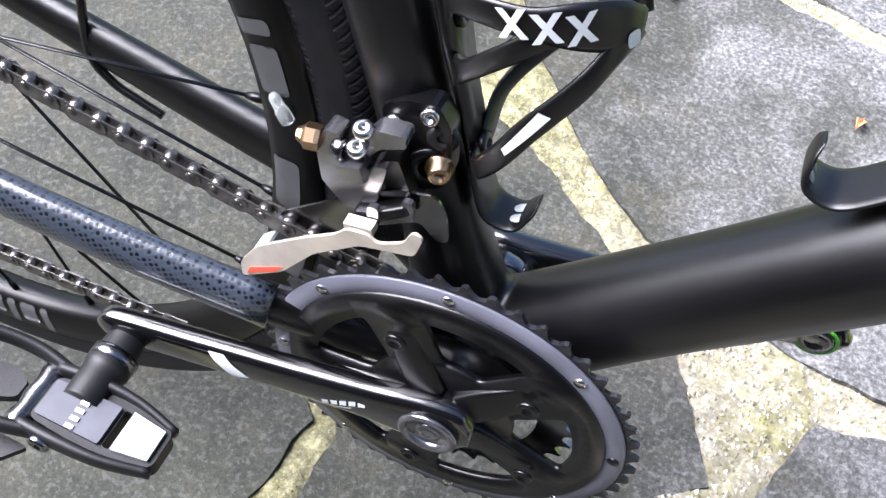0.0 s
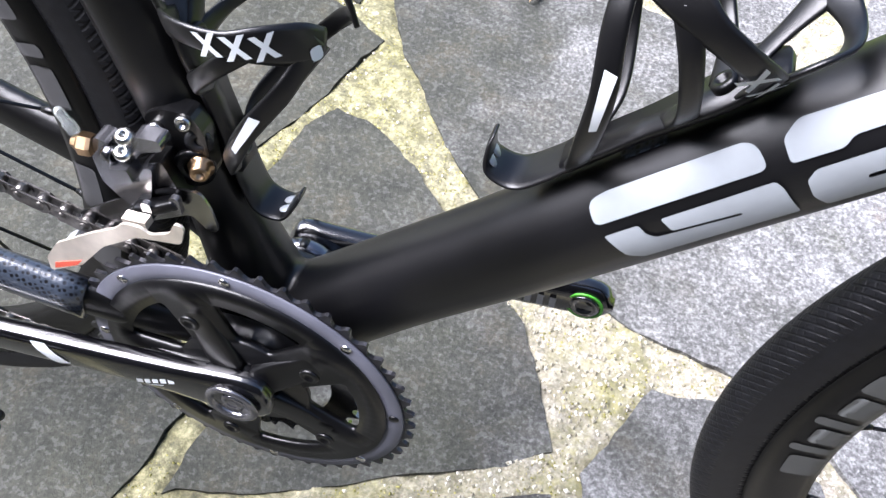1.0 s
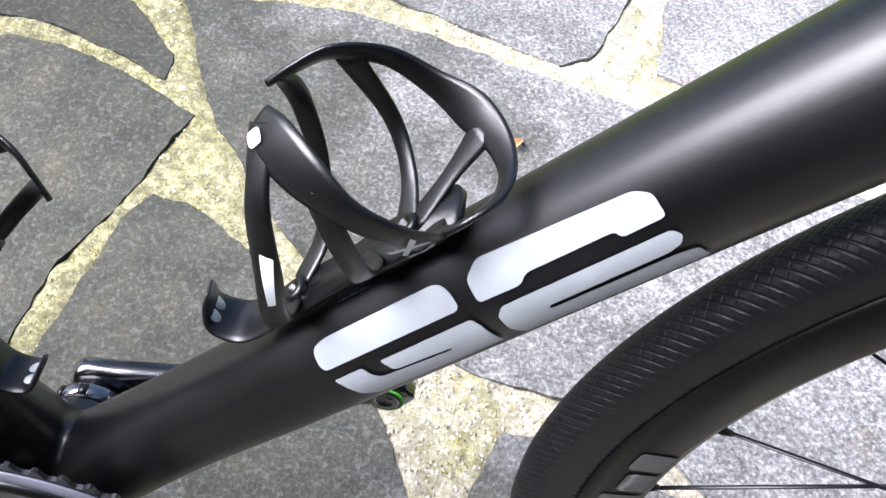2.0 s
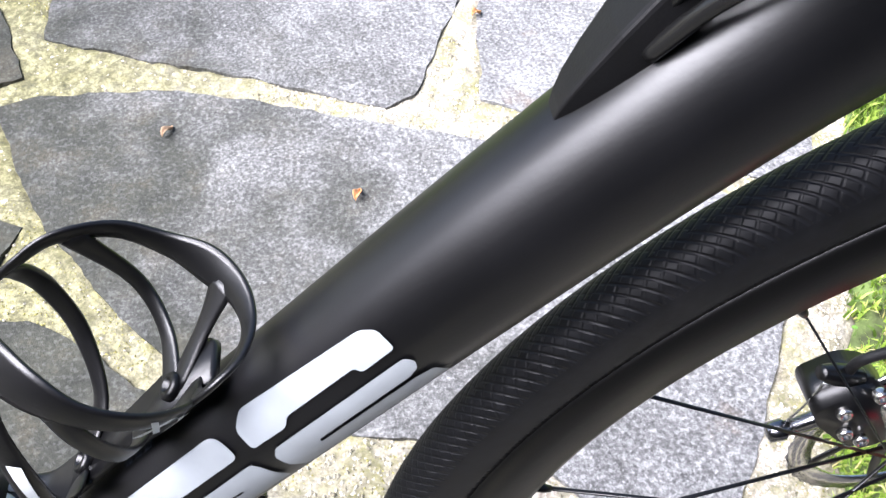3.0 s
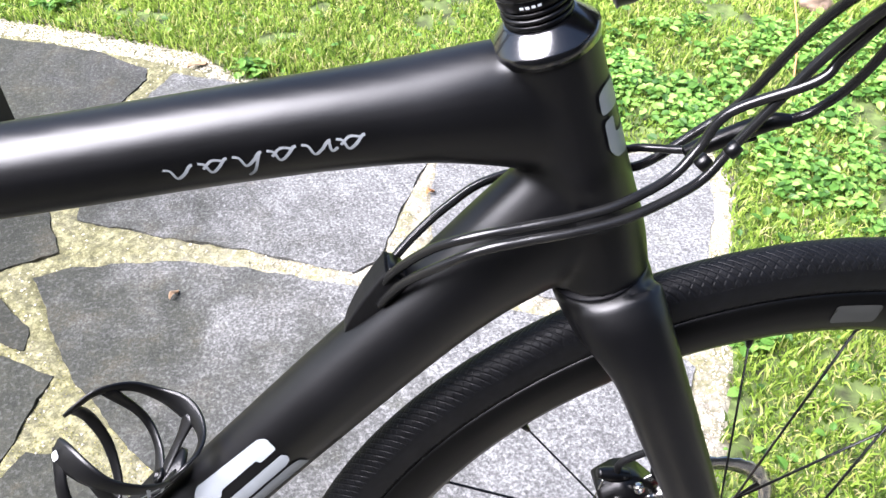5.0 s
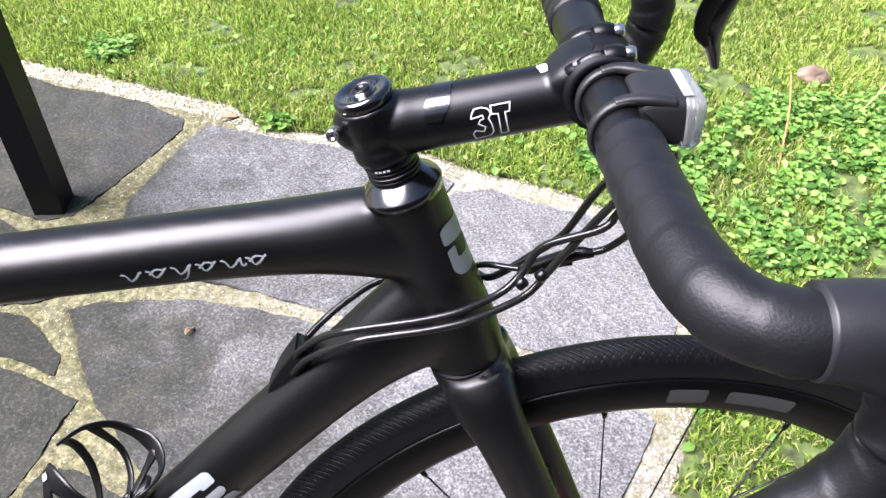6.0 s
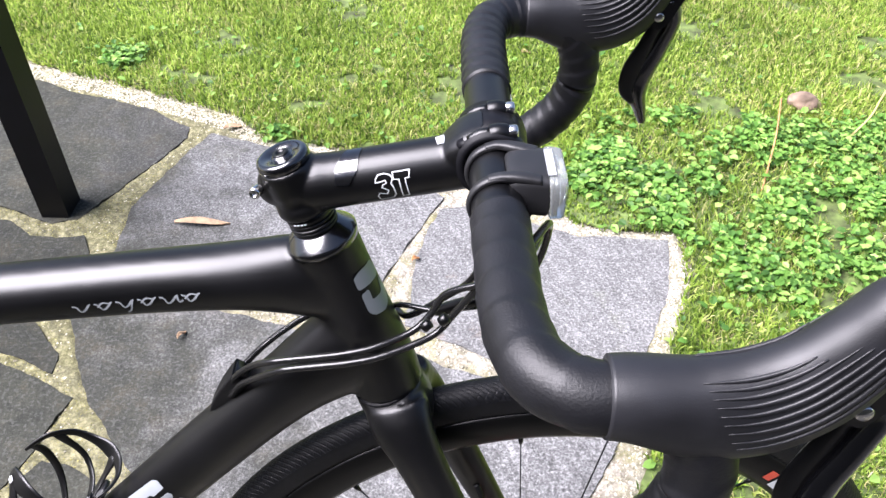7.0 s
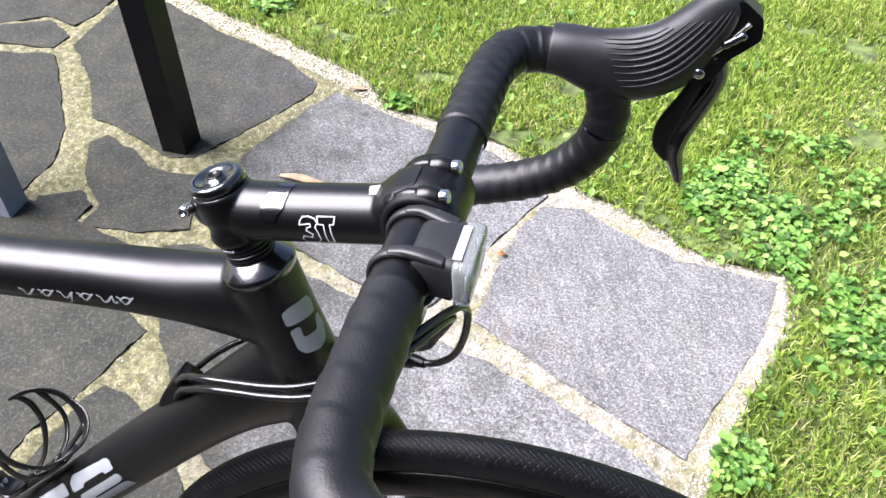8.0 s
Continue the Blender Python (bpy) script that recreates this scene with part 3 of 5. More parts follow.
def scatter(name, n, region, keep, make, mat, label, category):
    """Many small pieces as one mesh; make returns corner rows and faces for a place."""
    verts, faces = [], []
    rng = random.Random(len(name) * 7 + n)
    (x0, x1), (y0, y1) = region
    tries = 0
    while n > 0 and tries < 3000000:
        tries += 1
        x, y = rng.uniform(x0, x1), rng.uniform(y0, y1)
        if not keep(x, y, rng):
            continue
        v, f = make(x, y, rng)
        k = len(verts)
        verts.extend(v)
        faces.extend([tuple(i + k for i in q) for q in f])
        n -= 1
    mesh = bpy.data.meshes.new(name)
    mesh.from_pydata(verts, [], faces)
    mesh.materials.append(mat)
    return tagged(new(name, mesh), label, category, kind="stuff")


def on_joint(x, y, rng):
    return not inside(x, y, LAWN) and not any(inside(x, y, s) for s in STONES)


def crumb(size):
    def make(x, y, rng):
        r = rng.uniform(*size)
        z = bed_height(x, y) + r * rng.uniform(-.2, .25)
        v = [(x + dx * r * rng.uniform(.6, 1.2), y + dy * r * rng.uniform(.6, 1.2), z + dz * r * rng.uniform(.5, .9)) for dx, dy, dz in ((1, 0, 0), (0, 1, 0), (-1, 0, 0), (0, -1, 0), (0, 0, 1))]
        return v, [(0, 1, 4), (1, 2, 4), (2, 3, 4), (3, 0, 4)]
    return make


def mossy(x, y):
    return noise.noise(Vector((x * 5, y * 5, 4.0))) + noise.noise(Vector((x * 17, y * 17, 9.0))) * .6 - (x - .0) * .5 - (y - .75) * .35


scatter("gravel", 9000, ((-.9, .95), (.1, 1.9)), lambda x, y, r: on_joint(x, y, r) and (x > .05 or r.random() < .12), crumb((.0008, .0032)), MAT_GRIT, "pale sandy grit lying in the paving joints", "gravel")
scatter("moss", 6000, ((-.9, .8), (.1, 1.6)), lambda x, y, r: on_joint(x, y, r) and mossy(x, y) > .05, crumb((.0006, .0018)), MAT_MOSS, "yellow-green moss tufts growing in the paving joints", "moss")


def blade(length, width, droop=1.0):
    def make(x, y, rng):
        h = rng.uniform(*length) * (0.75 + .5 * noise.noise(Vector((x * 4, y * 4, 1.0))))
        a = rng.uniform(0, 2 * math.pi)
        tilt = rng.uniform(.2, 1.15) * droop
        dx, dy = math.cos(a), math.sin(a)
        w = rng.uniform(*width) * .5
        b = rng.uniform(0, 2 * math.pi)
        sx, sy = math.cos(b) * w, math.sin(b) * w
        mx, mz = h * .5 * math.sin(tilt * .6), h * .5 * math.cos(tilt * .6)
        ex, ez = mx + h * .5 * math.sin(tilt * 1.35), mz + h * .5 * math.cos(tilt * 1.35)
        return [(x - sx, y - sy, -.002), (x + sx, y + sy, -.002), (x + dx * mx + sx * .8, y + dy * mx + sy * .8, mz), (x + dx * mx - sx * .8, y + dy * mx - sy * .8, mz), (x + dx * ex, y + dy * ex, max(ez, .002))], [(0, 1, 2, 3), (3, 2, 4)]
    return make


def leaf(size, height):
    def make(x, y, rng):
        r, h = rng.uniform(*size), rng.uniform(*height)
        a = rng.uniform(0, 2 * math.pi)
        u = Vector((math.cos(a), math.sin(a), rng.uniform(-.5, .35))).normalized()
        s = u.cross(Vector((rng.uniform(-.35, .35), rng.uniform(-.35, .35), 1))).normalized()
        up = s.cross(u)
        c = Vector((x, y, h))
        pts = [c, c + u * r * .45 + s * r * .52 + up * r * .16, c + u * r * 1.05 + s * r * .42 + up * r * .14, c + u * r * 1.45 - up * r * .1, c + u * r * 1.05 - s * r * .42 + up * r * .14, c + u * r * .45 - s * r * .52 + up * r * .16, c + u * r * .75]
        stem = [Vector((x - r * .3 * u.x, y - r * .3 * u.y, -.002)), Vector((x - r * .3 * u.x + .0016, y - r * .3 * u.y, -.002))]
        return [tuple(p) for p in pts + stem], [(0, 1, 6), (1, 2, 6), (2, 3, 6), (3, 4, 6), (4, 5, 6), (5, 0, 6), (7, 8, 0)]
    return make


WEEDS = [(.72, 1.33), (.80, 1.27), (.93, 1.28), (1.0, 1.12), (1.1, 1.02), (1.3, 1.0), (1.7, 1.2), (1.8, 1.7), (1.45, 1.72), (1.15, 1.75), (.98, 1.76), (.80, 1.72), (.70, 1.52)]


def in_weeds(x, y, rng):
    patch = inside(x, y, WEEDS) and noise.noise(Vector((x * 7, y * 7, 2.0))) + .5 * noise.noise(Vector((x * 19, y * 19, 2.0))) > -.16 + .42 * rng.random()
    clump = (x - .845) ** 2 + (y - .84) ** 2 < .055 ** 2 or (x - .0) ** 2 + (y - 1.63) ** 2 < .035 ** 2 or (x + .5) ** 2 + (y - 2.0) ** 2 < .06 ** 2
    return (patch or clump or rng.random() < .012) and inside(x, y, LAWN)


def in_lawn(x, y, rng):
    if not inside(x, y, LAWN):
        return False
    near = rng.random() < (1.0 if y < 2.9 else .45)
    if not inside(x - .02, y - .022, LAWN) and rng.random() < .4:
        return False
    return near and not (inside(x, y, WEEDS) and rng.random() < .45) and noise.noise(Vector((x * 6, y * 6, 7.0))) + .5 * noise.noise(Vector((x * 25, y * 25, 7.0))) > -.4


scatter("grass", 230000, ((-1.6, 2.1), (.3, 3.4)), in_lawn, blade((.015, .046), (.0022, .0056), 1.1), MAT_GRASS, "short green lawn grass with uneven tufts", "grass")
scatter("dry_grass", 30000, ((-1.4, 1.9), (.3, 3.0)), lambda x, y, r: in_lawn(x, y, r) and noise.noise(Vector((x * 2.1, y * 2.1, 5.0))) > -.1, blade((.015, .045), (.001, .0022), 1.25), MAT_STRAW, "pale straw-coloured dead grass blades in the lawn", "grass")
scatter("ground_cover", 8500, ((-.7, 1.85), (.5, 2.2)), in_weeds, leaf((.005, .017), (.004, .032)), MAT_LEAF, "low round-leaved green weeds growing beside the patio", "weeds")
scatter("edge_debris", 16000, ((-1.2, 1.0), (.6, 2.2)), lambda x, y, r: (x < .4 or r.random() < .35) and not any(inside(x, y, q) for q in STONES[:3] + STONES[8:11]) and not inside(x - .02, y - .035 + .02 * noise.noise(Vector((x * 14, y * 14, 3))), LAWN) and any(inside(x + dx, y + dy, LAWN) for dx, dy in ((.03, 0), (0, .03), (.02, .03), (0, .06 if x < .05 else .03))), crumb((.001, .0034)), MAT_SAND, "pale sandy crumbs along the lawn edge", "gravel")

# slabs
for i, outline in enumerate(STONES):
    rng = random.Random(i)
    bm = prism(ragged(outline, seed=i * 1.7), 0.03, Matrix.Translation((0, 0, -0.03)), (), 0.003)
    cx, cy = sum(p[0] for p in outline) / len(outline), sum(p[1] for p in outline) / len(outline)
    bm.transform(Matrix.Translation((cx, cy, rng.uniform(-.0003, .001))) @ Matrix.Rotation(rng.uniform(-.0015, .0015), 4, "X") @ Matrix.Rotation(rng.uniform(-.0015, .0015), 4, "Y") @ Matrix.Translation((-cx, -cy, 0)))
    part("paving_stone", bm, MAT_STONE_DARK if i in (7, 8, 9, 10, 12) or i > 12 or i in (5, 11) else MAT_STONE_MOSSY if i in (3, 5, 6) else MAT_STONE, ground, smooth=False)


# ---- small things on the ground ----
def curled_leaf(at, length, width, turn, mat, label):
    bm = bmesh.new()
    rows = []
    for k in range(9):
        t = k / 8
        w = width * math.sin(math.pi * min(1, .06 + t * .94)) ** .8
        z = .004 + .004 * math.sin(t * 5)
        rows.append([bm.verts.new(((t - .5) * length, s * w, z + (abs(s) * 1.2 - .3 * abs(s) * t) * min(width, .006))) for s in (-1, -.5, 0, .5, 1)])
    for a, b in zip(rows, rows[1:]):
        for k in range(4):
            bm.faces.new((a[k], a[k + 1], b[k + 1], b[k]))
    bm.transform(Matrix.Translation((*at, 0)) @ Matrix.Rotation(turn, 4, "Z"))
    ob = part("fallen_leaf", bm, mat)
    th = ob.modifiers.new("thick", "SOLIDIFY")
    th.thickness = .0008
    return tagged(ob, label, "leaf")


curled_leaf((-.105, 1.303), .122, .011, .03, MAT_DRYLEAF, "long pale dry curled leaf lying on a slate slab")
curled_leaf((-.062, .977), .024, .005, 1.1, MAT_DRYLEAF, "small pale dry leaf lying on a slate slab")
curled_leaf((.191, .852), .022, .006, 1.3, MAT_RUST, "small orange-brown leaf lying on a slate slab")
curled_leaf((-.12, 1.67), .045, .010, .4, MAT_DRYLEAF, "pale brown fallen leaf at the lawn edge")
curled_leaf((.62, 2.05), .03, .009, .4, MAT_DRYLEAF, "small pale leaf lying in the grass")
curled_leaf((.37, 1.2), .02, .006, .7, MAT_RUST, "small brown leaf lying in a paving joint")


def straw(name, pts, r, mat, label):
    return tagged(part(name, sweep([(*p, r) for p in pts], 6), mat), label, "twig")


straw("plant_stalk", [(1.24, 1.76, .05), (1.19, 1.6, .045), (1.13, 1.44, .01)], .0022, MAT_RUST, "thin orange-brown dry stalk leaning on the weeds")
straw("plant_stalk", [(1.36, 1.62, .02), (1.43, 1.68, .05), (1.50, 1.78, .06), (1.6, 1.86, .04)], .0025, MAT_STRAW, "pale straw stalk lying over the grass")
# rough lump that stands for a dry brown clump among the weeds
bm = bmesh.new()
bmesh.ops.create_icosphere(bm, subdivisions=4, radius=.032)
for v in bm.verts:
    v.co *= 1 + .35 * noise.noise(v.co * 30) + .1 * noise.noise(v.co * 120)
bm.transform(Matrix.Translation((1.31, 1.79, .02)) @ Matrix.Diagonal((1.25, .9, .8, 1)))
tagged(part("rock", bm, MAT_CLUMP), "dry brown clump lying in the grass", "rock")


def metal_post(at, half, mat, label):
    bm = prism([(-half[0], -half[1]), (half[0], -half[1]), (half[0], half[1]), (-half[0], half[1])], 2.39, None, (), .003)
    foot = tagged(part("metal_post", bm, mat, smooth=False), label, "post")
    foot.location = (*at, 0)
    return foot


metal_post((-.440, 1.352), (.031, .034), MAT_POST, "square black powder-coated metal post standing on the slabs")
metal_post((-.74, 1.05), (.075, .03), MAT_GREYPOST, "wide blue-grey metal post standing on the slabs")

# ---- bicycle ----
SPIDER_DEG, PEDAL_TILT = 40.0, 0.12
BIKE_AT = Matrix.Translation((-0.0362, 0.2613, 0.3102)) @ Matrix.Rotation(0.055, 4, "Z") @ Matrix.Rotation(-0.082, 4, "X")
DROP = Matrix.Translation((0, 0, 0.311))
bike = tagged(new("road_bicycle"), "matte black carbon road bicycle standing on stone paving", "bicycle")
bike.matrix_world = BIKE_AT @ DROP.inverted()


def bpart(name, bm, mat, label="", smooth=True):
    return part(name, bm, mat, bike, label, smooth, DROP)


def ring_of(r, n=48, start=0.0):
    return [(r * math.cos(start + 2 * math.pi * k / n), r * math.sin(start + 2 * math.pi * k / n)) for k in range(n)]


def bolt(at, axis, r, length, socket=True, bm=None):
    """A cap screw with a rounded head and a hollow key."""
    prof = [(r * .9, 0), (r, length * .15), (r, length * .75), (r * .85, length)]
    prof += [(r * .5, length), (r * .45, length * .5), (0, length * .5)] if socket else [(0, length)]
    return lathe(prof, at, axis, 20, bm=bm)


AXLE_F, AXLE_R = (0.602, 0.012, 0.036), (-.387, 0, .119)
DT_DIR, DT_UP = Vector((.699, 0, .715)), Vector((-.715, 0, .699))
ST_DIR, ST_UP = Vector((-.27, 0, .963)), Vector((.963, 0, .27))
HT_DIR, HT_UP = Vector((-.284, 0, .959)), Vector((.959, 0, .284))


def round_tube(base, along, up, radius, squash=1.0):
    """Lays (length, arc) on a tube; the arc starts at up and runs to the drive side."""
    def place(u, v):
        a = v / radius
        return Vector(base) + along * u + up * (radius * math.cos(a)) + Vector((0, -1, 0)) * (radius * squash * math.sin(a))
    return place


# frame, grown together from its tubes
bm = bmesh.new()
sweep([(.001, 0, -.006, .030, .034), (.075, 0, .069, .0272, .0262), (.1539, 0, .1462, .0270, .0250), (.3029, 0, .2986, .0272, .0250), (.381, 0, .3755, .0278, .0255), (.424, 0, .412, .0345, .0255), (.458, 0, .434, .045, .024)], 28, bm=bm)
sweep([(-.15, 0, .4555, .021, .022), (.1, 0, .4775, .0215, .0222), (.2, 0, .4858, .0218, .0222), (.3, 0, .4945, .0226, .0225), (.365, 0, .4985, .0246, .0235), (.405, 0, .499, .0300, .0235), (.445, 0, .497, .038, .0225)], 28, bm=bm, flat=2.1)
sweep([(.4347, 0, .5325, .0245), (.445, 0, .4975, .0243, .0238), (.4585, 0, .452, .0250, .0242), (.4675, 0, .418, .0268, .0256), (.4712, 0, .3915, .0285, .0270)], 28, bm=bm)
sweep([(0, 0, 0, .030, .03), (-.0265, 0, .115, .0192, .0192), (-.059, 0, .25, .0185, .0185), (-.135, 0, .515, .0175, .0175)], 28, bm=bm)
lathe([(.024, -.036), (.024, .036)], (0, 0, 0), bm=bm)
for s in (-1, 1):
    k = 1.22 if s > 0 else 1.0
    sweep([(-.01, s * .02, .0, .018, .012), (-.08, s * .042, .028, .016 * k, .009 * k), (-.2, s * .054, .056, .0145 * k, .009 * k), (-.40, s * .066, .11, .012, .008)], 16, bm=bm)
    sweep([(-.13, s * .018, .45, .009, .008), (-.22, s * .045, .33, .011, .009), (-.40, s * .066, .118, .011, .008)], 16, bm=bm)
frame_ob = bpart("frame", bm, MAT_FRAME, "matte black carbon frame")
rm = frame_ob.modifiers.new("grow", "REMESH")
rm.mode, rm.voxel_size, rm.use_smooth_shade = "VOXEL", 0.0024, True
sm = frame_ob.modifiers.new("smooth", "SMOOTH")
sm.factor, sm.iterations = 0.5, 8

# prints on the frame
DT_BASE = (.0036, 0, -.0075)
on_dt = round_tube(DT_BASE, DT_DIR, DT_UP, .0279, .92)


def arc(poly, radius):
    return [(u / 1000, radius * radians(v)) for u, v in poly]


for poly, r in (
    ([(250, 64.5), (251, 42), (259, 38), (321, 39), (325, 47), (325.5, 65.5)], .004),
    ([(251.5, 75.5), (268, 75.5), (269, 86), (272, 92), (308, 96.5), (308, 94), (279.5, 90.8), (278, 76.3), (325.5, 76.3), (327, 84), (326.5, 113), (260, 112), (254.5, 103)], .0014),
    ([(333.3, 67), (334, 47), (341, 36), (403, 43), (408.5, 50), (408.6, 67.5), (392.4, 68), (391.5, 62), (356, 61.5), (352, 68)], .0022),
    ([(336, 115), (334, 100), (335.4, 84), (340, 77), (407, 77.4), (409, 84), (406.5, 91), (401, 94.3), (354, 94.6), (353.5, 98.5), (402, 98.4), (409.6, 101), (410, 117)], .0014),
):
    part("print", decal(arc(poly, .0279), on_dt, .0025, r), MAT_SILVERPRINT, frame_ob, "large white logo panel")
on_ht = round_tube((.477, 0, .385), HT_DIR, HT_UP, .0258)
for poly in ([(126, 53), (128, 40), (126, 4), (120, -4), (111, 0), (115, 54)], [(111, 53), (111, 36), (101, 38), (99, 12), (107, 6), (108, -4), (98, -8), (87, 4), (85, 22), (89, 46), (95, 54)]):
    part("print", decal(arc(poly, .0258), on_ht, .0025, .0025), MAT_SILVERPRINT, frame_ob, "white logo panel")

part("cable_guard", decal(arc([(55, 62), (62, 78), (70, 112), (60, 116), (52, 90)], .0266), round_tube((.477, 0, .385), HT_DIR, HT_UP, .0276), .0025, .002), MAT_RUBBER, frame_ob, "black rubber rub patch under the cables")


def top_tube_place(u, v):
    """The flattened side of the top tube; v is the height above its middle."""
    z = float(np.interp(u, (.1, .2, .3, .365), (.4775, .4858, .4945, .4985))) + v
    w = .0226 * max(.05, 1 - (abs(v) / .0230) ** 2.1) ** (1 / 2.1)
    return Vector((u, -w - .0008, z))


def pen(points, width, place, mat, parent):
    """A plain brush stroke printed along a path."""
    rows = spline(points, 4)
    left, right = [], []
    for i, p in enumerate(rows):
        d = rows[min(i + 1, len(rows) - 1)] - rows[max(i - 1, 0)]
        d = d / (np.linalg.norm(d) + 1e-9)
        w = width * (.6 + .4 * abs(d[0] * .7 + d[1] * .7))
        left.append((p[0] - d[1] * w, p[1] + d[0] * w)), right.append((p[0] + d[1] * w, p[1] - d[0] * w))
    bm = bmesh.new()
    a, b = [bm.verts.new(place(*q)) for q in left], [bm.verts.new(place(*q)) for q in right]
    for i in range(len(a) - 1):
        bm.faces.new((a[i], a[i + 1], b[i + 1], b[i]))
    return part("print", bm, mat, parent, "white brush-script stroke")


# a row of brush strokes, joined up like script
for k in range(6):
    u = .2620 + .0154 * k
    z = -.0044 + .0006 * k
    pen([(u - .001, z + .0056), (u + .002, z + .0044), (u + .0044, z), (u + .0078, z + .0020), (u + .0106, z + .0056), (u + .0120, z + .0060)], .0008, top_tube_place, MAT_SILVERPRINT, frame_ob)
    if k == 2:
        pen([(u + .0108, z + .0054), (u + .0082, z - .003), (u + .005, z - .0060)], .0007, top_tube_place, MAT_SILVERPRINT, frame_ob)
    if k in (1, 3, 5):
        pen([(u + .001, z + .0024), (u + .005, z + .0060), (u + .0100, z + .0052)], .0007, top_tube_place, MAT_SILVERPRINT, frame_ob)
    if k == 4:
        pen([(u + .0112, z + .0056), (u + .0122, z + .0006), (u + .0150, z + .0020)], .0008, top_tube_place, MAT_SILVERPRINT, frame_ob)

# chainstay guard, cable entry and small frame fittings
bpart("chainstay_guard", sweep([(-.095, -.0475, .033, .0165, .0095), (-.2, -.056, .0575, .0155, .0098), (-.31, -.0625, .087, .0142, .0092)], 20), weave_material(), "glossy black dotted chainstay guard")
guide = bpart("cable_guide", sweep([(*(DT_DIR * .490 + DT_UP * .0165), .002, .004), (*(DT_DIR * .499 + DT_UP * .0185), .0045, .0062), (*(DT_DIR * .52 + DT_UP * .0215), .0075, .0088), (*(DT_DIR * .541 + DT_UP * .0240), .0082, .0096)], 20, flat=9.0, steps=2), MAT_GUIDE, "black rubber wedge cable entry", False)
part("opening", prism(rounded([(-.0072, -.0055), (.0072, -.0055), (.0072, .0055), (-.0072, .0055)], .003), .003, Matrix.Translation(DT_DIR * .5395 + DT_UP * .0250) @ Matrix(((0, DT_UP.x, DT_DIR.x, 0), (1, 0, 0, 0), (0, DT_UP.z, DT_DIR.z, 0), (0, 0, 0, 1)))), MAT_BLACK, guide)
bpart("grip_patch", decal(arc([(264, -16), (270, 15), (291, 15), (288, -16)], .0279), round_tube(DT_BASE, DT_DIR, DT_UP, .0279, .92), .004), weave_material(), "chequered rubber patch")


def cable(points, r=.0026, mat=None, name="cable", label=""):
    return bpart(name, sweep([(*p, r) for p in points], 12, steps=10), mat or MAT_CABLE, label)


cable([(.348, -.003, .388), (.358, -.010, .408), (.376, -.023, .432), (.395, -.033, .446), (.423, -.0355, .4515), (.446, -.036, .455), (.468, -.034, .459), (.494, -.025, .465), (.508, -.02, .477), (.520, -.02, .496), (.552, -.030, .5145), (.5616, -.031, .5275), (.5750, -.048, .563), (.572, -.075, .580), (.558, -.11, .585), (.552, -.13, .586)])
cable([(.350, -.008, .385), (.362, -.016, .405), (.380, -.028, .425), (.401, -.0365, .4405), (.423, -.0385, .4455), (.446, -.0395, .449), (.470, -.038, .453), (.495, -.031, .458), (.512, -.025, .464), (.526, -.023, .482), (.554, -.030, .528), (.5676, -.049, .561), (.568, -.075, .576), (.558, -.11, .582), (.554, -.14, .585)])
cable([(.347, .003, .386), (.360, .014, .398), (.375, .02, .411), (.392, .026, .422), (.414, .032, .432), (.45, .034, .438), (.478, .026, .442), (.491, .010, .449), (.518, .006, .470), (.536, .0, .490), (.550, -.02, .535), (.557, -.05, .568), (.562, -.09, .580), (.558, -.13, .586)])
cable([(.478, .018, .452), (.488, .006, .463), (.512, -.004, .466), (.54, -.012, .476)], .0022)
cable([(.549, -.019, .4880), (.5604, -.021, .4935), (.5725, -.028, .512), (.5803, -.037, .541), (.5826, -.048, .571), (.577, -.068, .586), (.558, -.105, .590)], .0024)
bpart("cable_adjuster", sweep([(.508, -.004, .465, .003), (.517, -.007, .470, .0046), (.540, -.016, .4855, .0046), (.5515, -.0195, .4885, .003)], 12), MAT_BLACK, "black inline cable adjuster")
for p in ((.505, -.034, .479), (.517, -.036, .486)):
    bpart("cable_clip", lathe([(.0027, -.0035), (.0038, -.003), (.0038, .003), (.0027, .0035)], p, (.7, .1, .7), 14), MAT_BLACK)
cable([(-.262, .056, .118), (-.266, .05, .072), (-.256, .05, .052), (-.240, .05, .043), (-.224, .05, .036)], .0028)

# wheels
STEER = Matrix.Translation(AXLE_F) @ Matrix.Rotation(0.03, 4, "Z")


def rim_place(side):
    def place(u, v):
        r = .2795 + v
        y = float(np.interp(r, (.2795, .286, .300, .3125), (.0085, .0122, .0136, .0134)))
        return Vector((r * math.cos(u / .29), side * (y + .0006), r * math.sin(u / .29)))
    return place


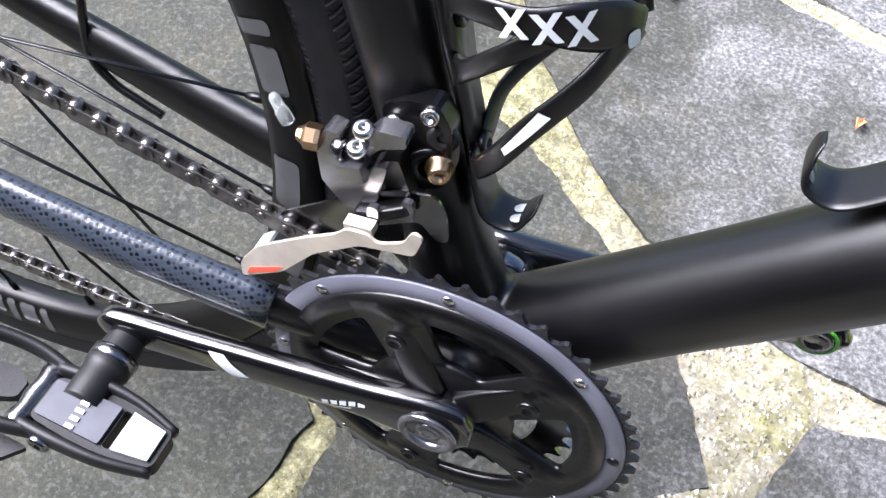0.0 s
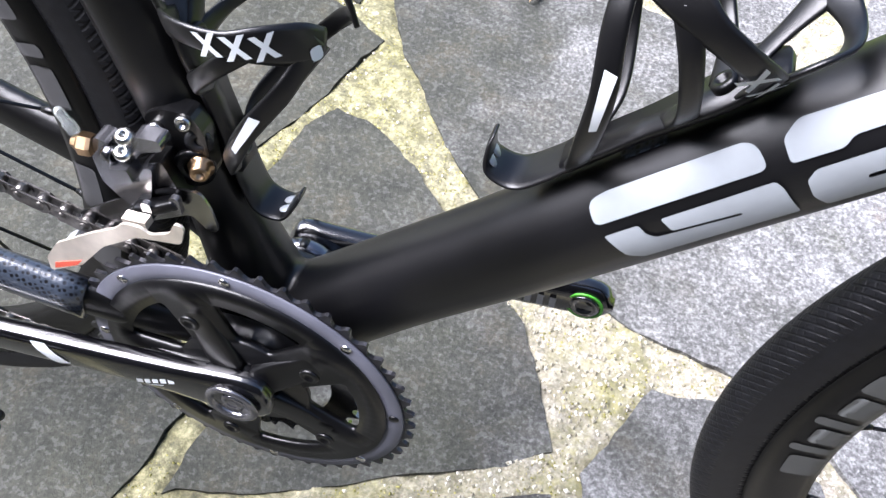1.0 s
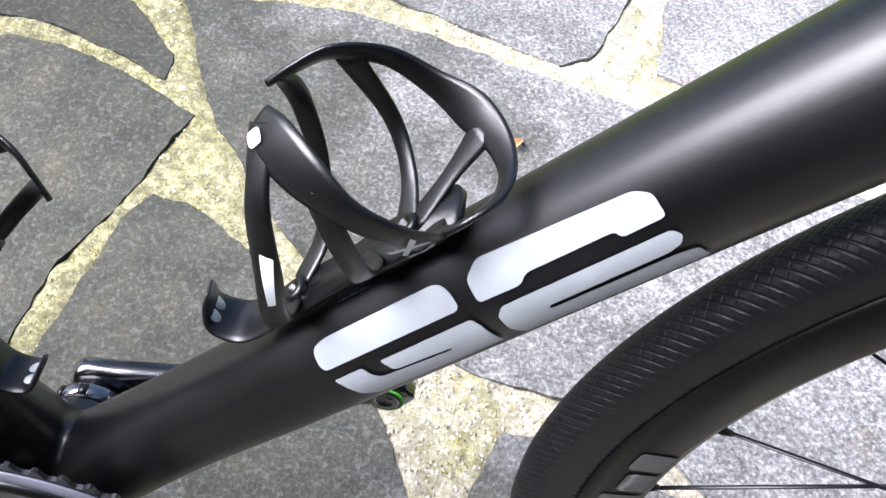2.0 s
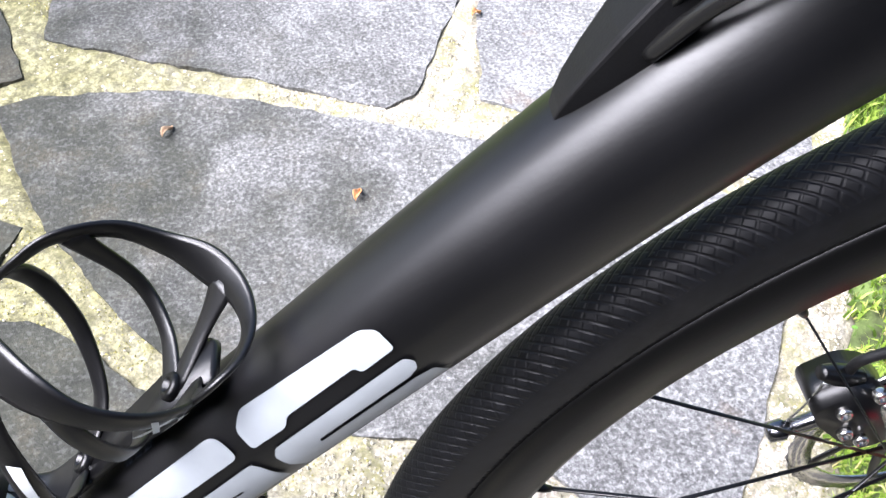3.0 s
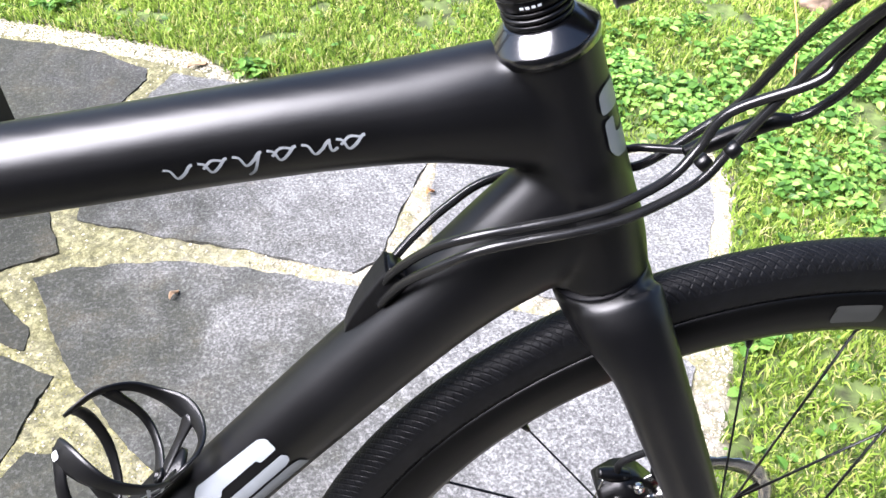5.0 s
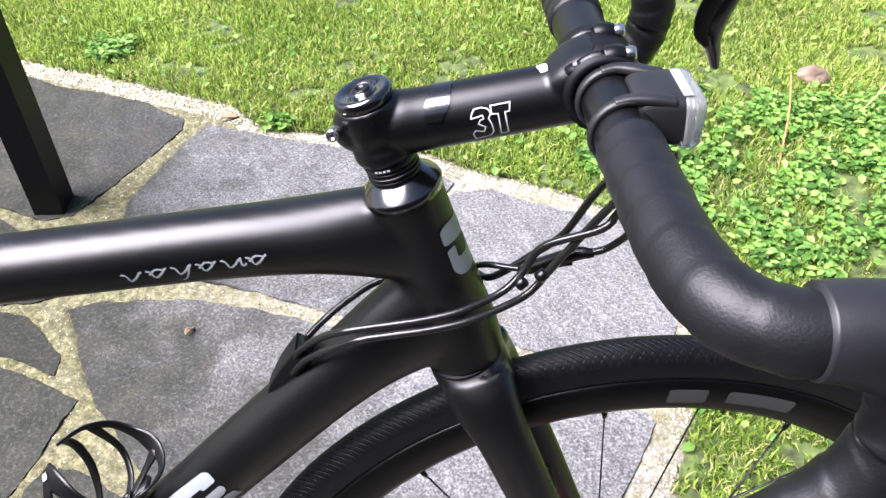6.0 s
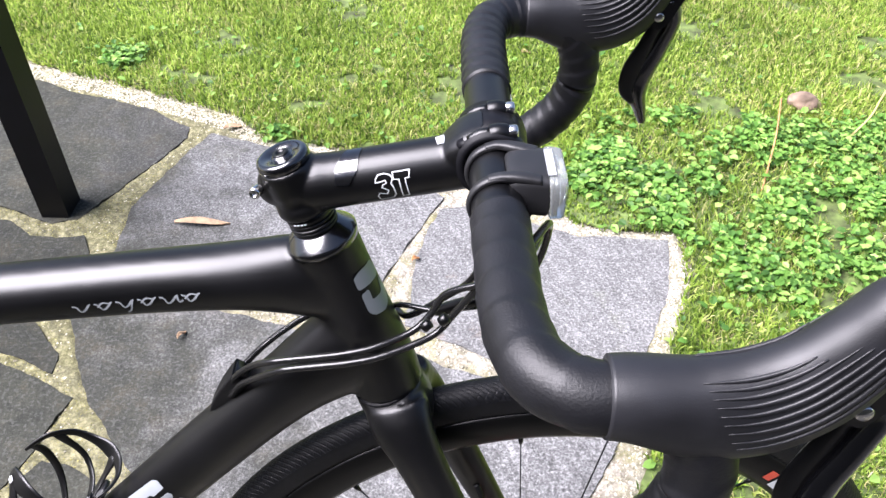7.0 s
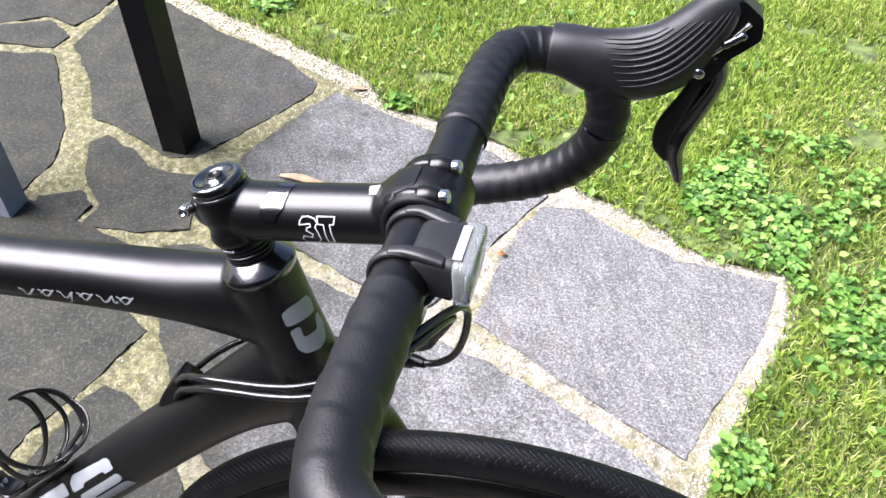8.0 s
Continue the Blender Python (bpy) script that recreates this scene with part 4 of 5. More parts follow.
def wheel(name, at, spokes, phase, marks, label, slim=0.0):
    prof = [(.3130, -.0115), (.3170, -.0126), (.3215, -.0131), (.3290, -.0131)]
    prof += [(.3290 + .0150 * math.sin(a), -.0131 * math.cos(a)) for a in [math.pi * k / 16 for k in range(1, 16)]]
    prof += [(r, -h) for r, h in prof[3::-1]]
    prof = [(r - slim, h) for r, h in prof]
    w = bpart(name, lathe(prof, (0, 0, 0), (0, 1, 0), 140, True), MAT_TYRE, label)
    w.matrix_basis = at
    part("rim", lathe([(.3145 - slim, -.011), (.3125 - slim, -.0134), (.300 - slim * .6, -.0136), (.286, -.0122), (.2795, -.0085), (.2775, 0), (.2795, .0085), (.286, .0122), (.300 - slim * .6, .0136), (.3125 - slim, .0134), (.3145 - slim, .011)], (0, 0, 0), (0, 1, 0), 140, True), MAT_RIM, w, "deep satin black carbon rim")
    part("hub", lathe([(.009, -.052), (.013, -.045), (.021, -.034), (.021, -.029), (.012, -.024), (.012, .024), (.021, .029), (.021, .034), (.013, .045), (.009, .052)], (0, 0, 0)), MAT_RED if name == "front_wheel" else MAT_BLACK, w, "red anodised hub" if name == "front_wheel" else "")
    for k in range(spokes):
        a = phase + 2 * math.pi * k / spokes
        s = 1 if k % 2 else -1
        b = a + (1.0 if k % 4 < 2 else -1.0)
        sp = part("spoke", sweep([(.02 * math.cos(b), s * .031, .02 * math.sin(b), .0006, .0013), (.2785 * math.cos(a), s * .002, .2785 * math.sin(a), .0006, .0013)], 6, steps=1), MAT_BLACK, w)
        d = Vector((.2785 * math.cos(a) - .02 * math.cos(b), -s * .029, .2785 * math.sin(a) - .02 * math.sin(b))).normalized()
        part("nipple", lathe([(.0024, 0), (.0024, .009), (.0016, .013)], (.2805 * math.cos(a), s * .002, .2805 * math.sin(a)), -d, 8), MAT_BLACK, sp)
    for a0, a1, v0, v1 in marks:
        for side in (-1, 1):
            part("rim_print", decal([(radians(a0) * .29, v0), (radians(a1) * .29, v0), (radians(a1) * .29, min(v1, .031 - slim)), (radians(a0) * .29, min(v1, .031 - slim))], rim_place(side), .004, .003), MAT_RIMPRINT if slim == 0 else MAT_RIMFAINT, w, "dark grey print on the rim")
    return w


FRONT_MARKS = [(163.5, 166.8, .004, .024), (167.6, 171.2, .002, .021), (172.2, 173.5, .002, .026), (174.2, 177.0, .002, .021), (177.8, 179.0, .002, .026), (180.0, 184.0, .002, .022), (80, 86, .011, .026), (66, 77, .013, .026)]
REAR_MARKS = [(-9, -2, .003, .018), (6, 11, .005, .02), (12, 13.5, .003, .02), (16, 22, .004, .018), (24, 30, .006, .02), (-97, -93.5, .004, .024), (-92.5, -89, .002, .021), (-88, -86.5, .002, .026), (-85.5, -82.5, .002, .021), (-81.5, -80, .002, .026), (-20, -9, .008, .026)]
front = wheel("front_wheel", STEER, 22, radians(127.3), FRONT_MARKS, "slick black tyre with fine diagonal tread")
rear = wheel("rear_wheel", Matrix.Translation(AXLE_R), 24, radians(2.8), REAR_MARKS, "slick black tyre with fine diagonal tread", .004)
va = Vector((-.4, 0, .9)).normalized()
part("valve_cap", lathe([(.0025, 0), (.0034, .001), (.0034, .007), (.0027, .008), (.0027, .014), (.0015, .016)], Vector((-.090, -.0165, .138)) - Vector(AXLE_R), va, 14), MAT_CLEAR, rear, "clear plastic valve cap")
part("wheel_label", decal([(radians(41) * .29, .008), (radians(46.5) * .29, .008), (radians(46.5) * .29, .024), (radians(41) * .29, .024)], rim_place(-1), .004, .001), MAT_WHITE, front, "grey and white rim sticker")
part("wheel_label", decal([(radians(47.2) * .29, .012), (radians(49) * .29, .012), (radians(49) * .29, .024), (radians(47.2) * .29, .024)], rim_place(-1), .004, .001), MAT_ORANGE, front, "orange rim sticker")
# brake disc on the far side of the front wheel
rotor = part("brake_disc", prism([(r * math.cos(a), r * math.sin(a)) for k in range(72) for r, a in (((.080 if k % 2 else .0785), 2 * math.pi * k / 72),)], .0018, Matrix.Translation((0, .048, 0)) @ SIDE, [ring_of(.064, 60)]), MAT_STEEL, front, "bright steel brake disc with slots")
for k in range(6):
    a = 2 * math.pi * k / 6
    part("disc_arm", sweep([(.022 * math.cos(a), .047, .022 * math.sin(a), .005, .0012), (.045 * math.cos(a + .35), .047, .045 * math.sin(a + .35), .004, .0012), (.066 * math.cos(a + .5), .047, .066 * math.sin(a + .5), .004, .0012)], 8), MAT_BLACK, rotor)

# fork
bm = bmesh.new()
sweep([(.4718, 0, .3898, .0280, .0266), (.4765, 0, .377, .0280, .0290), (.485, 0, .354, .026, .040)], 24, bm=bm)
for s in (-1, 1):
    sweep([(.4785, s * .017, .382, .0262, .0165), (.484, s * .0275, .367, .0250, .0165), (.4955, s * .0385, .3425, .0205, .0132), (.5145, s * .0445, .290, .0190, .0115), (.548, s * .048, .195, .0165, .0105), (.600, s * .055 + .01, .036, .012, .009)], 18, bm=bm)
fork = bpart("fork", bm, MAT_FRAME, "matte black carbon fork")
rm = fork.modifiers.new("grow", "REMESH")
rm.mode, rm.voxel_size, rm.use_smooth_shade = "VOXEL", 0.0024, True
sm = fork.modifiers.new("smooth", "SMOOTH")
sm.factor, sm.iterations = 0.5, 9
# black ring paints the shade of the seam between head tube and fork
bpart("crown_gap_shade", lathe([(.0262, -.0012), (.0268, 0), (.0262, .0012)], (.4714, 0, .3907), HT_DIR, 44), MAT_POST, "thin black ring drawing the shaded gap above the fork crown")
# caliper on the far fork leg
CAL = Matrix.Translation((.545, .062, .078)) @ Matrix.Rotation(.85, 4, "Y")
caliper = bpart("brake_caliper", prism(rounded([(-.036, -.014), (-.020, -.020), (.014, -.019), (.034, -.012), (.036, .008), (.016, .018), (-.018, .020), (-.034, .010)], .006), .030, CAL @ Matrix.Rotation(math.pi / 2, 4, "X") @ Matrix.Translation((0, 0, -.012)), (), .003), MAT_BLACK, "black mechanical disc brake caliper")
part("cable_stop", sweep([(.512, .056, .117, .0040, .0045), (.521, .056, .1135, .0062, .0065), (.531, .056, .1105, .0062, .0065), (.538, .056, .109, .0045, .005)], 14), MAT_BLACK, caliper)
part("lever_arm", sweep([(.508, .050, .070, .0045, .004), (.520, .049, .079, .0060, .0045), (.533, .049, .088, .0065, .0045), (.541, .049, .098, .0050, .004)], 14, flat=3), MAT_DARKSTEEL, caliper)
part("barrel_adjuster", lathe([(.0035, -.012), (.0060, -.011), (.0065, -.002), (.0045, 0), (.0045, .016), (.003, .017)], (.505, .050, .0690), (1, 0, .3), 16), MAT_DARKSTEEL, caliper)
part("bare_cable", sweep([(.504, .052, .073, .0008), (.511, .053, .088, .0008), (.517, .055, .108, .0008)], 6), MAT_STEEL, caliper)
part("piston_pin", sweep([(.5525, .046, .095, .0036, .0036), (.556, .046, .088, .0046, .0046), (.574, .046, .054, .0046, .0046), (.580, .046, .044, .0036, .0036)], 16, steps=1), MAT_STEEL, caliper, "bright steel guide pin")
part("clamp_block", box((.011, .010, .012), Matrix.Translation((.5655, .047, .0905)) @ Matrix.Rotation(.5, 4, "Y"), .002), MAT_STEEL, caliper)
for p in ((.5425, .045, .109), (.5645, .045, .108), (.527, .045, .094), (.536, .045, .070), (.549, .045, .060), (.581, .044, .040)):
    part("bolt", bolt(p, (0, -1, .2), .0044, .006), MAT_STEEL, caliper)
part("mount_arm", sweep([(.560, .055, .112, .006, .006), (.566, .055, .108, .008, .0075), (.574, .056, .094, .0075, .007), (.577, .056, .080, .006, .006)], 14, flat=3), MAT_BLACK, caliper)
for k in range(5):
    part("cooling_fin", box((.012, .002, .0022), Matrix.Translation((.584 + .001 * k, .044, .052 + .006 * k)) @ Matrix.Rotation(.4, 4, "Y")), MAT_STEEL, caliper)
cable([(0.5282, 0.056, 0.1135), (0.5270, 0.052, 0.1307), (0.5349, 0.048, 0.1433), (0.5468, 0.042, 0.1587), (0.5508, 0.036, 0.1758), (0.5477, 0.034, 0.1988), (0.5439, 0.037, 0.2095)], .0030, MAT_GUIDE, "brake_hose")

# ---- drivetrain ----
RING_Y = -.0445
N = 50
teeth = []
for k in range(N):
    for da, r in ((-.050, .0985), (-.030, .1002), (-.010, .1036), (.002, .1040), (.012, .1026), (.020, .0998), (.040, .0984)):
        a = 2 * math.pi * k / N + da * 1.25
        teeth.append((r * math.cos(a), r * math.sin(a)))
big_ring = bpart("chainring", prism(teeth, .0024, Matrix.Translation((0, RING_Y + .0012, 0)) @ SIDE, [ring_of(.076, 60)], .0), MAT_TEETH, "large fifty-tooth chainring with dark polished teeth", False)
bm = lathe([(.0816, 0.0), (.0820, .0012), (.0972, .0012), (.0978, 0.0)], (0, RING_Y - .0016, 0), (0, -1, 0), 96, True)
part("ring_face", bm, MAT_RING, big_ring, "satin grey anodised ring face")
for a in (134, 90, 45, 4, -40, -85, -130, 178):
    part("rivet", lathe([(.0032, 0), (.003, .0012), (0, .0016)], (.0922 * math.cos(radians(a)), RING_Y - .0024, .0925 * math.sin(radians(a))), (0, -1, 0), 14), MAT_STEEL if a != 4 else MAT_BLACK, big_ring)
N2 = 34
teeth2 = []
for k in range(N2):
    for da, r in ((-.07, .0655), (-.03, .0685), (-.012, .0712), (.012, .0712), (.03, .0685), (.06, .0655)):
        a = 2 * math.pi * k / N2 + da
        teeth2.append((r * math.cos(a), r * math.sin(a)))
bpart("inner_chainring", prism(teeth2, .003, Matrix.Translation((0, -.0355, 0)) @ SIDE, [ring_of(.05, 48)]), MAT_DARKSTEEL, "small dark chainring", False)
# five-armed carrier with windows between the arms
SP = radians(SPIDER_DEG)
holes = []
for k in range(5):
    a = SP + 2 * math.pi * (k + .5) / 5
    half_out, half_in = .40, .26
    loop = [(.0715 * math.cos(a + t), .0715 * math.sin(a + t)) for t in np.linspace(-half_out, half_out, 9)] + [(.040 * math.cos(a + t), .040 * math.sin(a + t)) for t in np.linspace(half_in, -half_in, 5)]
    holes.append(rounded(loop, .006, 3))
spider = bpart("crank_spider", prism(ring_of(.0875, 80), .0042, Matrix.Translation((0, RING_Y - .0004, 0)) @ SIDE, holes, .0012), MAT_BLACK, "black five-armed crank spider")
for k in range(5):
    a = SP + 2 * math.pi * k / 5
    c = Vector((.055 * math.cos(a), RING_Y - .0046, .055 * math.sin(a)))
    part("arm_rib", sweep([(.018 * math.cos(a), -.0505, .018 * math.sin(a), .011, .0045), (.036 * math.cos(a), -.0492, .036 * math.sin(a), .0105, .0030), (.056 * math.cos(a), -.0484, .056 * math.sin(a), .0085, .0012), (.072 * math.cos(a), -.0476, .072 * math.sin(a), .012, .0006)], 14, flat=4.5), MAT_BLACK, spider)
    part("bolt", bolt(c * 1.09 + Vector((0, -.0002, 0)), (0, -1, 0), .0058, .0022), MAT_BLACK, spider)

crank = bpart("crank_arm", sweep([(.0215, -.0565, 0, .008, .007), (.012, -.0565, .0005, .0185, .0075), (-.015, -.0592, .002, .0185, .0075), (-.04, -.0618, .005, .0148, .0075), (-.075, -.0657, .0075, .0128, .0072), (-.13, -.0718, .0105, .0120, .0070), (-.165, -.0757, .0125, .0118, .0068), (-.178, -.077, .0125, .0105, .006), (-.1845, -.077, .0125, .004, .004)], 28, flat=2.9), MAT_GLOSS, "gloss black carbon crank arm")
part("hub_boss", lathe([(.0185, 0), (.0195, .003), (.0185, .010), (.015, .012)], (0, -.047, 0), (0, -1, 0), 36), MAT_BLACK, crank)
part("crank_bolt", join(lathe([(.0165, 0), (.0165, .0012), (.0148, .0025), (.0128, .0022), (.0112, .0005), (.0108, -.004), (0, -.004)], (.0, -.0657, 0), (0, -1, 0), 36), lathe([(.0078, 0), (.0078, .0030), (.0062, .0036), (.0044, .0036), (.0042, 0), (0, 0)], (.0, -.0628, 0), (0, -1, 0), 8)), MAT_SWING, crank, "dark polished self-extracting crank bolt")


def crank_place(u, v):
    mid = float(np.interp(u, (-.165, -.13, -.075, -.04, -.015, .012), (.0125, .0105, .0075, .005, .002, .0005)))
    return Vector((u, -.0652 + .11 * u + .0035 * min(1, abs(v) / .0118) ** 3, mid + v))


part("print", decal([(-.1185, .0095), (-.1100, .0098), (-.0972, -.0035), (-.1065, -.0080)], crank_place, .003), MAT_WHITE, crank, "white slanted stripe")
for k in range(5):
    u, v = -.0572 + .0050 * k, -.0050 + .0020 * k
    part("print", decal([(u, v - .0016), (u + .0036, v - .0002), (u + .0036, v + .0042), (u, v + .0028)], crank_place, .003), MAT_WHITE, crank, "small white lettering bar")
part("print", decal([(-.053, -.0078), (-.041, -.0030), (-.041, -.0018), (-.053, -.0066)], crank_place, .003), MAT_WHITE, crank, "small white lettering bar")
left_crank = bpart("crank_arm", sweep([(-.018, .0585, 0, .008, .008), (-.01, .0595, 0, .0195, .0105), (.015, .061, 0, .0195, .0105), (.06, .066, .001, .0155, .0095), (.12, .072, .003, .014, .009), (.17, .0765, .004, .0155, .0085), (.188, .0775, .004, .013, .008), (.196, .0775, .004, .004, .005)], 24, flat=2.5), MAT_GLOSS, "gloss black carbon crank arm")
part("pedal_boss", lathe([(.0095, 0), (.0095, .0012), (.006, .0015), (.005, -.002), (0, -.002)], (.178, .0688, .004), (0, -1, 0), 28), MAT_DARKSTEEL, left_crank, "dark metal pedal thread end")
part("boss_ring", lathe([(.0100, 0), (.0100, .001), (.0122, .001), (.0122, 0)], (.178, .0692, .004), (0, -1, 0), 36, True), MAT_GREEN, left_crank, "green rubber ring")
for k in range(3):
    part("print", decal([(.14 + .008 * k, -.005), (.144 + .008 * k, -.005), (.144 + .008 * k, .005), (.14 + .008 * k, .005)], lambda u, v: Vector((u, .0645 + .04 * (u - .14), .003 + v)), .004), MAT_GREYPLATE, left_crank, "grey lettering bar")
for s in (-1, 1):
    cup = bpart("bearing_cup", lathe([(.0205, .036), (.0225, .037), (.0225, .045), (.021, .0465), (.0165, .047), (.0165, .052)], (0, 0, 0), (0, s, 0), 40), MAT_DARKSTEEL, "dark polished bottom bracket cup")
    for k in range(8):
        a = 2 * math.pi * k / 8
        part("notch", box((.005, .007, .0015), Matrix.Translation((.0228 * math.cos(a), s * .041, .0228 * math.sin(a))) @ Matrix.Rotation(math.pi / 2 - a, 4, "Y")), MAT_BLACK, cup)


# pedal
pedal = bpart("pedal", sweep([(-.167, -.078, .008, .0095), (-.167, -.092, .006, .0115), (-.167, -.1, .006, .0125), (-.167, -.104, .006, .0115), (-.167, -.112, .006, .0112), (-.167, -.122, .006, .0105)], 20, (1, 0, 0)), MAT_PLASTIC, "black clipless road pedal")
PED = Matrix.Translation((-.183, -.127, .006)) @ Matrix.Rotation(PEDAL_TILT, 4, "Y") @ Matrix.Diagonal((1, .62, 1, 1))
part("axle_collar", lathe([(.010, 0), (.0128, .001), (.0128, .007), (.010, .008)], (-.167, -.0905, .006), (0, -1, 0), 28), MAT_DARKSTEEL, pedal)
body = rounded([(-.002, -.020), (.040, -.026), (.066, -.017), (.066, .017), (.040, .026), (-.002, .020)], .006)
part("body", prism(body, .012, PED @ Matrix.Translation((0, 0, -.0085)), [rounded([(.0385, -.017), (.0425, -.017), (.0425, .017), (.0385, .017)], .0015)], .0018), MAT_PLASTIC, pedal, smooth=False)
part("contact_plate", prism(rounded([(.000, -.016), (.037, -.018), (.037, .017), (.000, .016)], .002), .0024, PED @ Matrix.Translation((0, 0, .0036)), (), .0006), MAT_CONTACT, pedal, "grey steel contact plate", False)
part("front_plate", prism([(.044, -.0175), (.063, -.0135), (.063, .0135), (.044, .0175)], .0022, PED @ Matrix.Translation((0, 0, .0040)), (), .0006), MAT_SILVERPLATE, pedal, "worn silver front plate", False)
for s in (-1, 1):
    part("edge_rail", sweep([(*(PED @ Vector((.066, s * .019, .000))), .0045, .0022), (*(PED @ Vector((.042, s * .0275, .002))), .0055, .0025), (*(PED @ Vector((.018, s * .029, .003))), .006, .003), (*(PED @ Vector((-.004, s * .027, .002))), .0055, .003)], 12, flat=3), MAT_PLASTIC, pedal)
for k in range(5):
    part("print", box((.0045, .0035, .0006), PED @ Matrix.Translation((.020, -.015 + .0072 * k, .0067))), MAT_WHITE, pedal, "small white lettering bar", False)
part("side_rail", sweep([(*(PED @ Vector((.006, -.027, .000))), .006, .0035), (*(PED @ Vector((-.018, -.036, .004))), .0065, .0035), (*(PED @ Vector((-.042, -.030, .009))), .0065, .0035), (*(PED @ Vector((-.056, -.012, .012))), .007, .0035), (*(PED @ Vector((-.058, .0, .012))), .007, .0035), (*(PED @ Vector((-.056, .012, .012))), .007, .0035), (*(PED @ Vector((-.042, .028, .009))), .0065, .0035), (*(PED @ Vector((-.018, .033, .004))), .0065, .0035), (*(PED @ Vector((.006, .027, .000))), .006, .0035)], 12), MAT_PLASTIC, pedal)
part("rear_clip", prism(rounded([(-.046, -.010), (-.028, -.016), (-.016, -.008), (-.016, .008), (-.028, .016), (-.046, .010)], .004), .006, PED @ Matrix.Translation((0, 0, -.008)), (), .0015), MAT_PLASTIC, pedal, smooth=False)
part("lower_skirt", prism(rounded([(-.040, -.060), (-.010, -.060), (.002, -.036), (-.036, -.034)], .004), .004, PED @ Matrix.Translation((0, 0, -.014)), (), .001), MAT_PLASTIC, pedal, smooth=False)
part("spring", lathe([(.006, -.02), (.0072, -.014), (.006, -.008), (.0072, 0), (.006, .008), (.0072, .014), (.006, .02)], PED @ Vector((-.008, 0, -.004)), (0, 1, 0), 16), MAT_DARKSTEEL, pedal)
for s in (-1, 1):
    part("bolt", bolt(PED @ Vector((.010, s * .031, 0)), (0, s, 0), .006, .004), MAT_DARKSTEEL, pedal)


# chain: upper and lower run
def link_mesh():
    eight = []
    for cx, a0, a1 in ((.0064, -115, 115), (-.0064, 65, 295)):
        for a in np.linspace(radians(a0), radians(a1), 7):
            eight.append((cx + .0045 * math.cos(a), .0045 * math.sin(a)))
    b = bmesh.new()
    for y in (-.0032, .0024):
        prism(eight, .0009, Matrix.Translation((0, y + .0009, 0)) @ SIDE, (), 0, b)
    me = bpy.data.meshes.new("link")
    bmesh.ops.recalc_face_normals(b, faces=b.faces[:])
    b.to_mesh(me)
    b.free()
    me.materials.append(MAT_CHAIN)
    return me


LINK = link_mesh()
RUNS = [((-.012, -.0365, .0715), (-.398, -.028, .1770)), ((.0, -.0365, -.0635), (-.36, -.03, -.047))]
places = []
for a, b in RUNS:
    bm = bmesh.new()
    a, b = Vector(a), Vector(b)
    n = int((b - a).length / .0127)
    turn = Matrix.Rotation(-math.atan2((b - a).z, (b - a).x), 4, "Y")
    for k in range(n):
        p = a + (b - a).normalized() * (.0127 * (k + .5)) - Vector((0, 0, .002 * math.sin(math.pi * k / n)))
        places.append((p, turn, k % 2))
        lathe([(.0025, -.0042), (.0025, -.003), (.0038, -.0022), (.0038, .0022), (.0025, .003), (.0025, .0042)], a + (b - a).normalized() * (.0127 * k), (0, 1, 0), 8, bm=bm)
    chain = bpart("chain", bm, MAT_CHAIN, "oiled steel bicycle chain")
    for p, turn, odd in places:
        ob = new("link", LINK)
        ob.parent = chain
        ob.matrix_basis = Matrix.Translation(p) @ turn @ Matrix.Diagonal((1.04, .82 if odd else 1.15, 1.15, 1))
    places = []
bpart("cassette", lathe([(.03, -.045), (.034, -.043), (.040, -.039), (.048, -.034), (.056, -.029), (.068, -.026), (.068, -.024), (.03, -.022)], AXLE_R, (0, 1, 0), 40), MAT_DARKSTEEL, "steel cassette")

# front derailleur
fd = bpart("front_derailleur", prism(rounded([(-.104, .064), (-.081, .0785), (-.062, .102), (-.039, .119), (-.014, .124), (-.010, .137), (-.015, .139), (-.019, .130), (-.031, .124), (-.035, .128), (-.045, .127), (-.050, .121), (-.066, .111), (-.092, .092), (-.103, .076)], .003, 3), .0016, Matrix.Translation((0, -.052, 0)) @ SIDE, (), .0005), MAT_CHAMPAGNE, "champagne-coloured outer cage plate", False)
part("inner_plate", prism(rounded([(-.10, .07), (-.075, .082), (-.05, .104), (-.02, .122), (-.012, .112), (-.006, .114), (-.008, .130), (-.012, .140), (-.03, .138), (-.06, .118), (-.09, .096)], .004, 3), .0014, Matrix.Translation((0, -.032, 0)) @ SIDE, (), .0004), MAT_DARKSTEEL, fd, "dark inner cage plate", False)
part("cage_tab", box((.013, .006, .0045), Matrix.Translation((-.0415, -.0465, .1235)) @ Matrix.Rotation(-.1, 4, "Y"), .0012), MAT_CHAMPAGNE, fd, smooth=False)
part("lower_link", sweep([(-.046, -.038, .1225, .0028, .004), (-.036, -.038, .1265, .0032, .0045), (-.024, -.036, .1325, .0030, .004)], 12, flat=4), MAT_BLACK, fd)
part("tail_bridge", box((.012, .02, .0016), Matrix.Translation((-.098, -.0425, .076)) @ Matrix.Rotation(-.75, 4, "Y"), .0005), MAT_SILVERPLATE, fd, smooth=False)
part("print", prism([(-.1005, .068), (-.084, .0775), (-.0795, .0835), (-.0985, .0735)], .0004, Matrix.Translation((0, -.0535, 0)) @ SIDE), MAT_ORANGE, fd, "orange-red print", False)
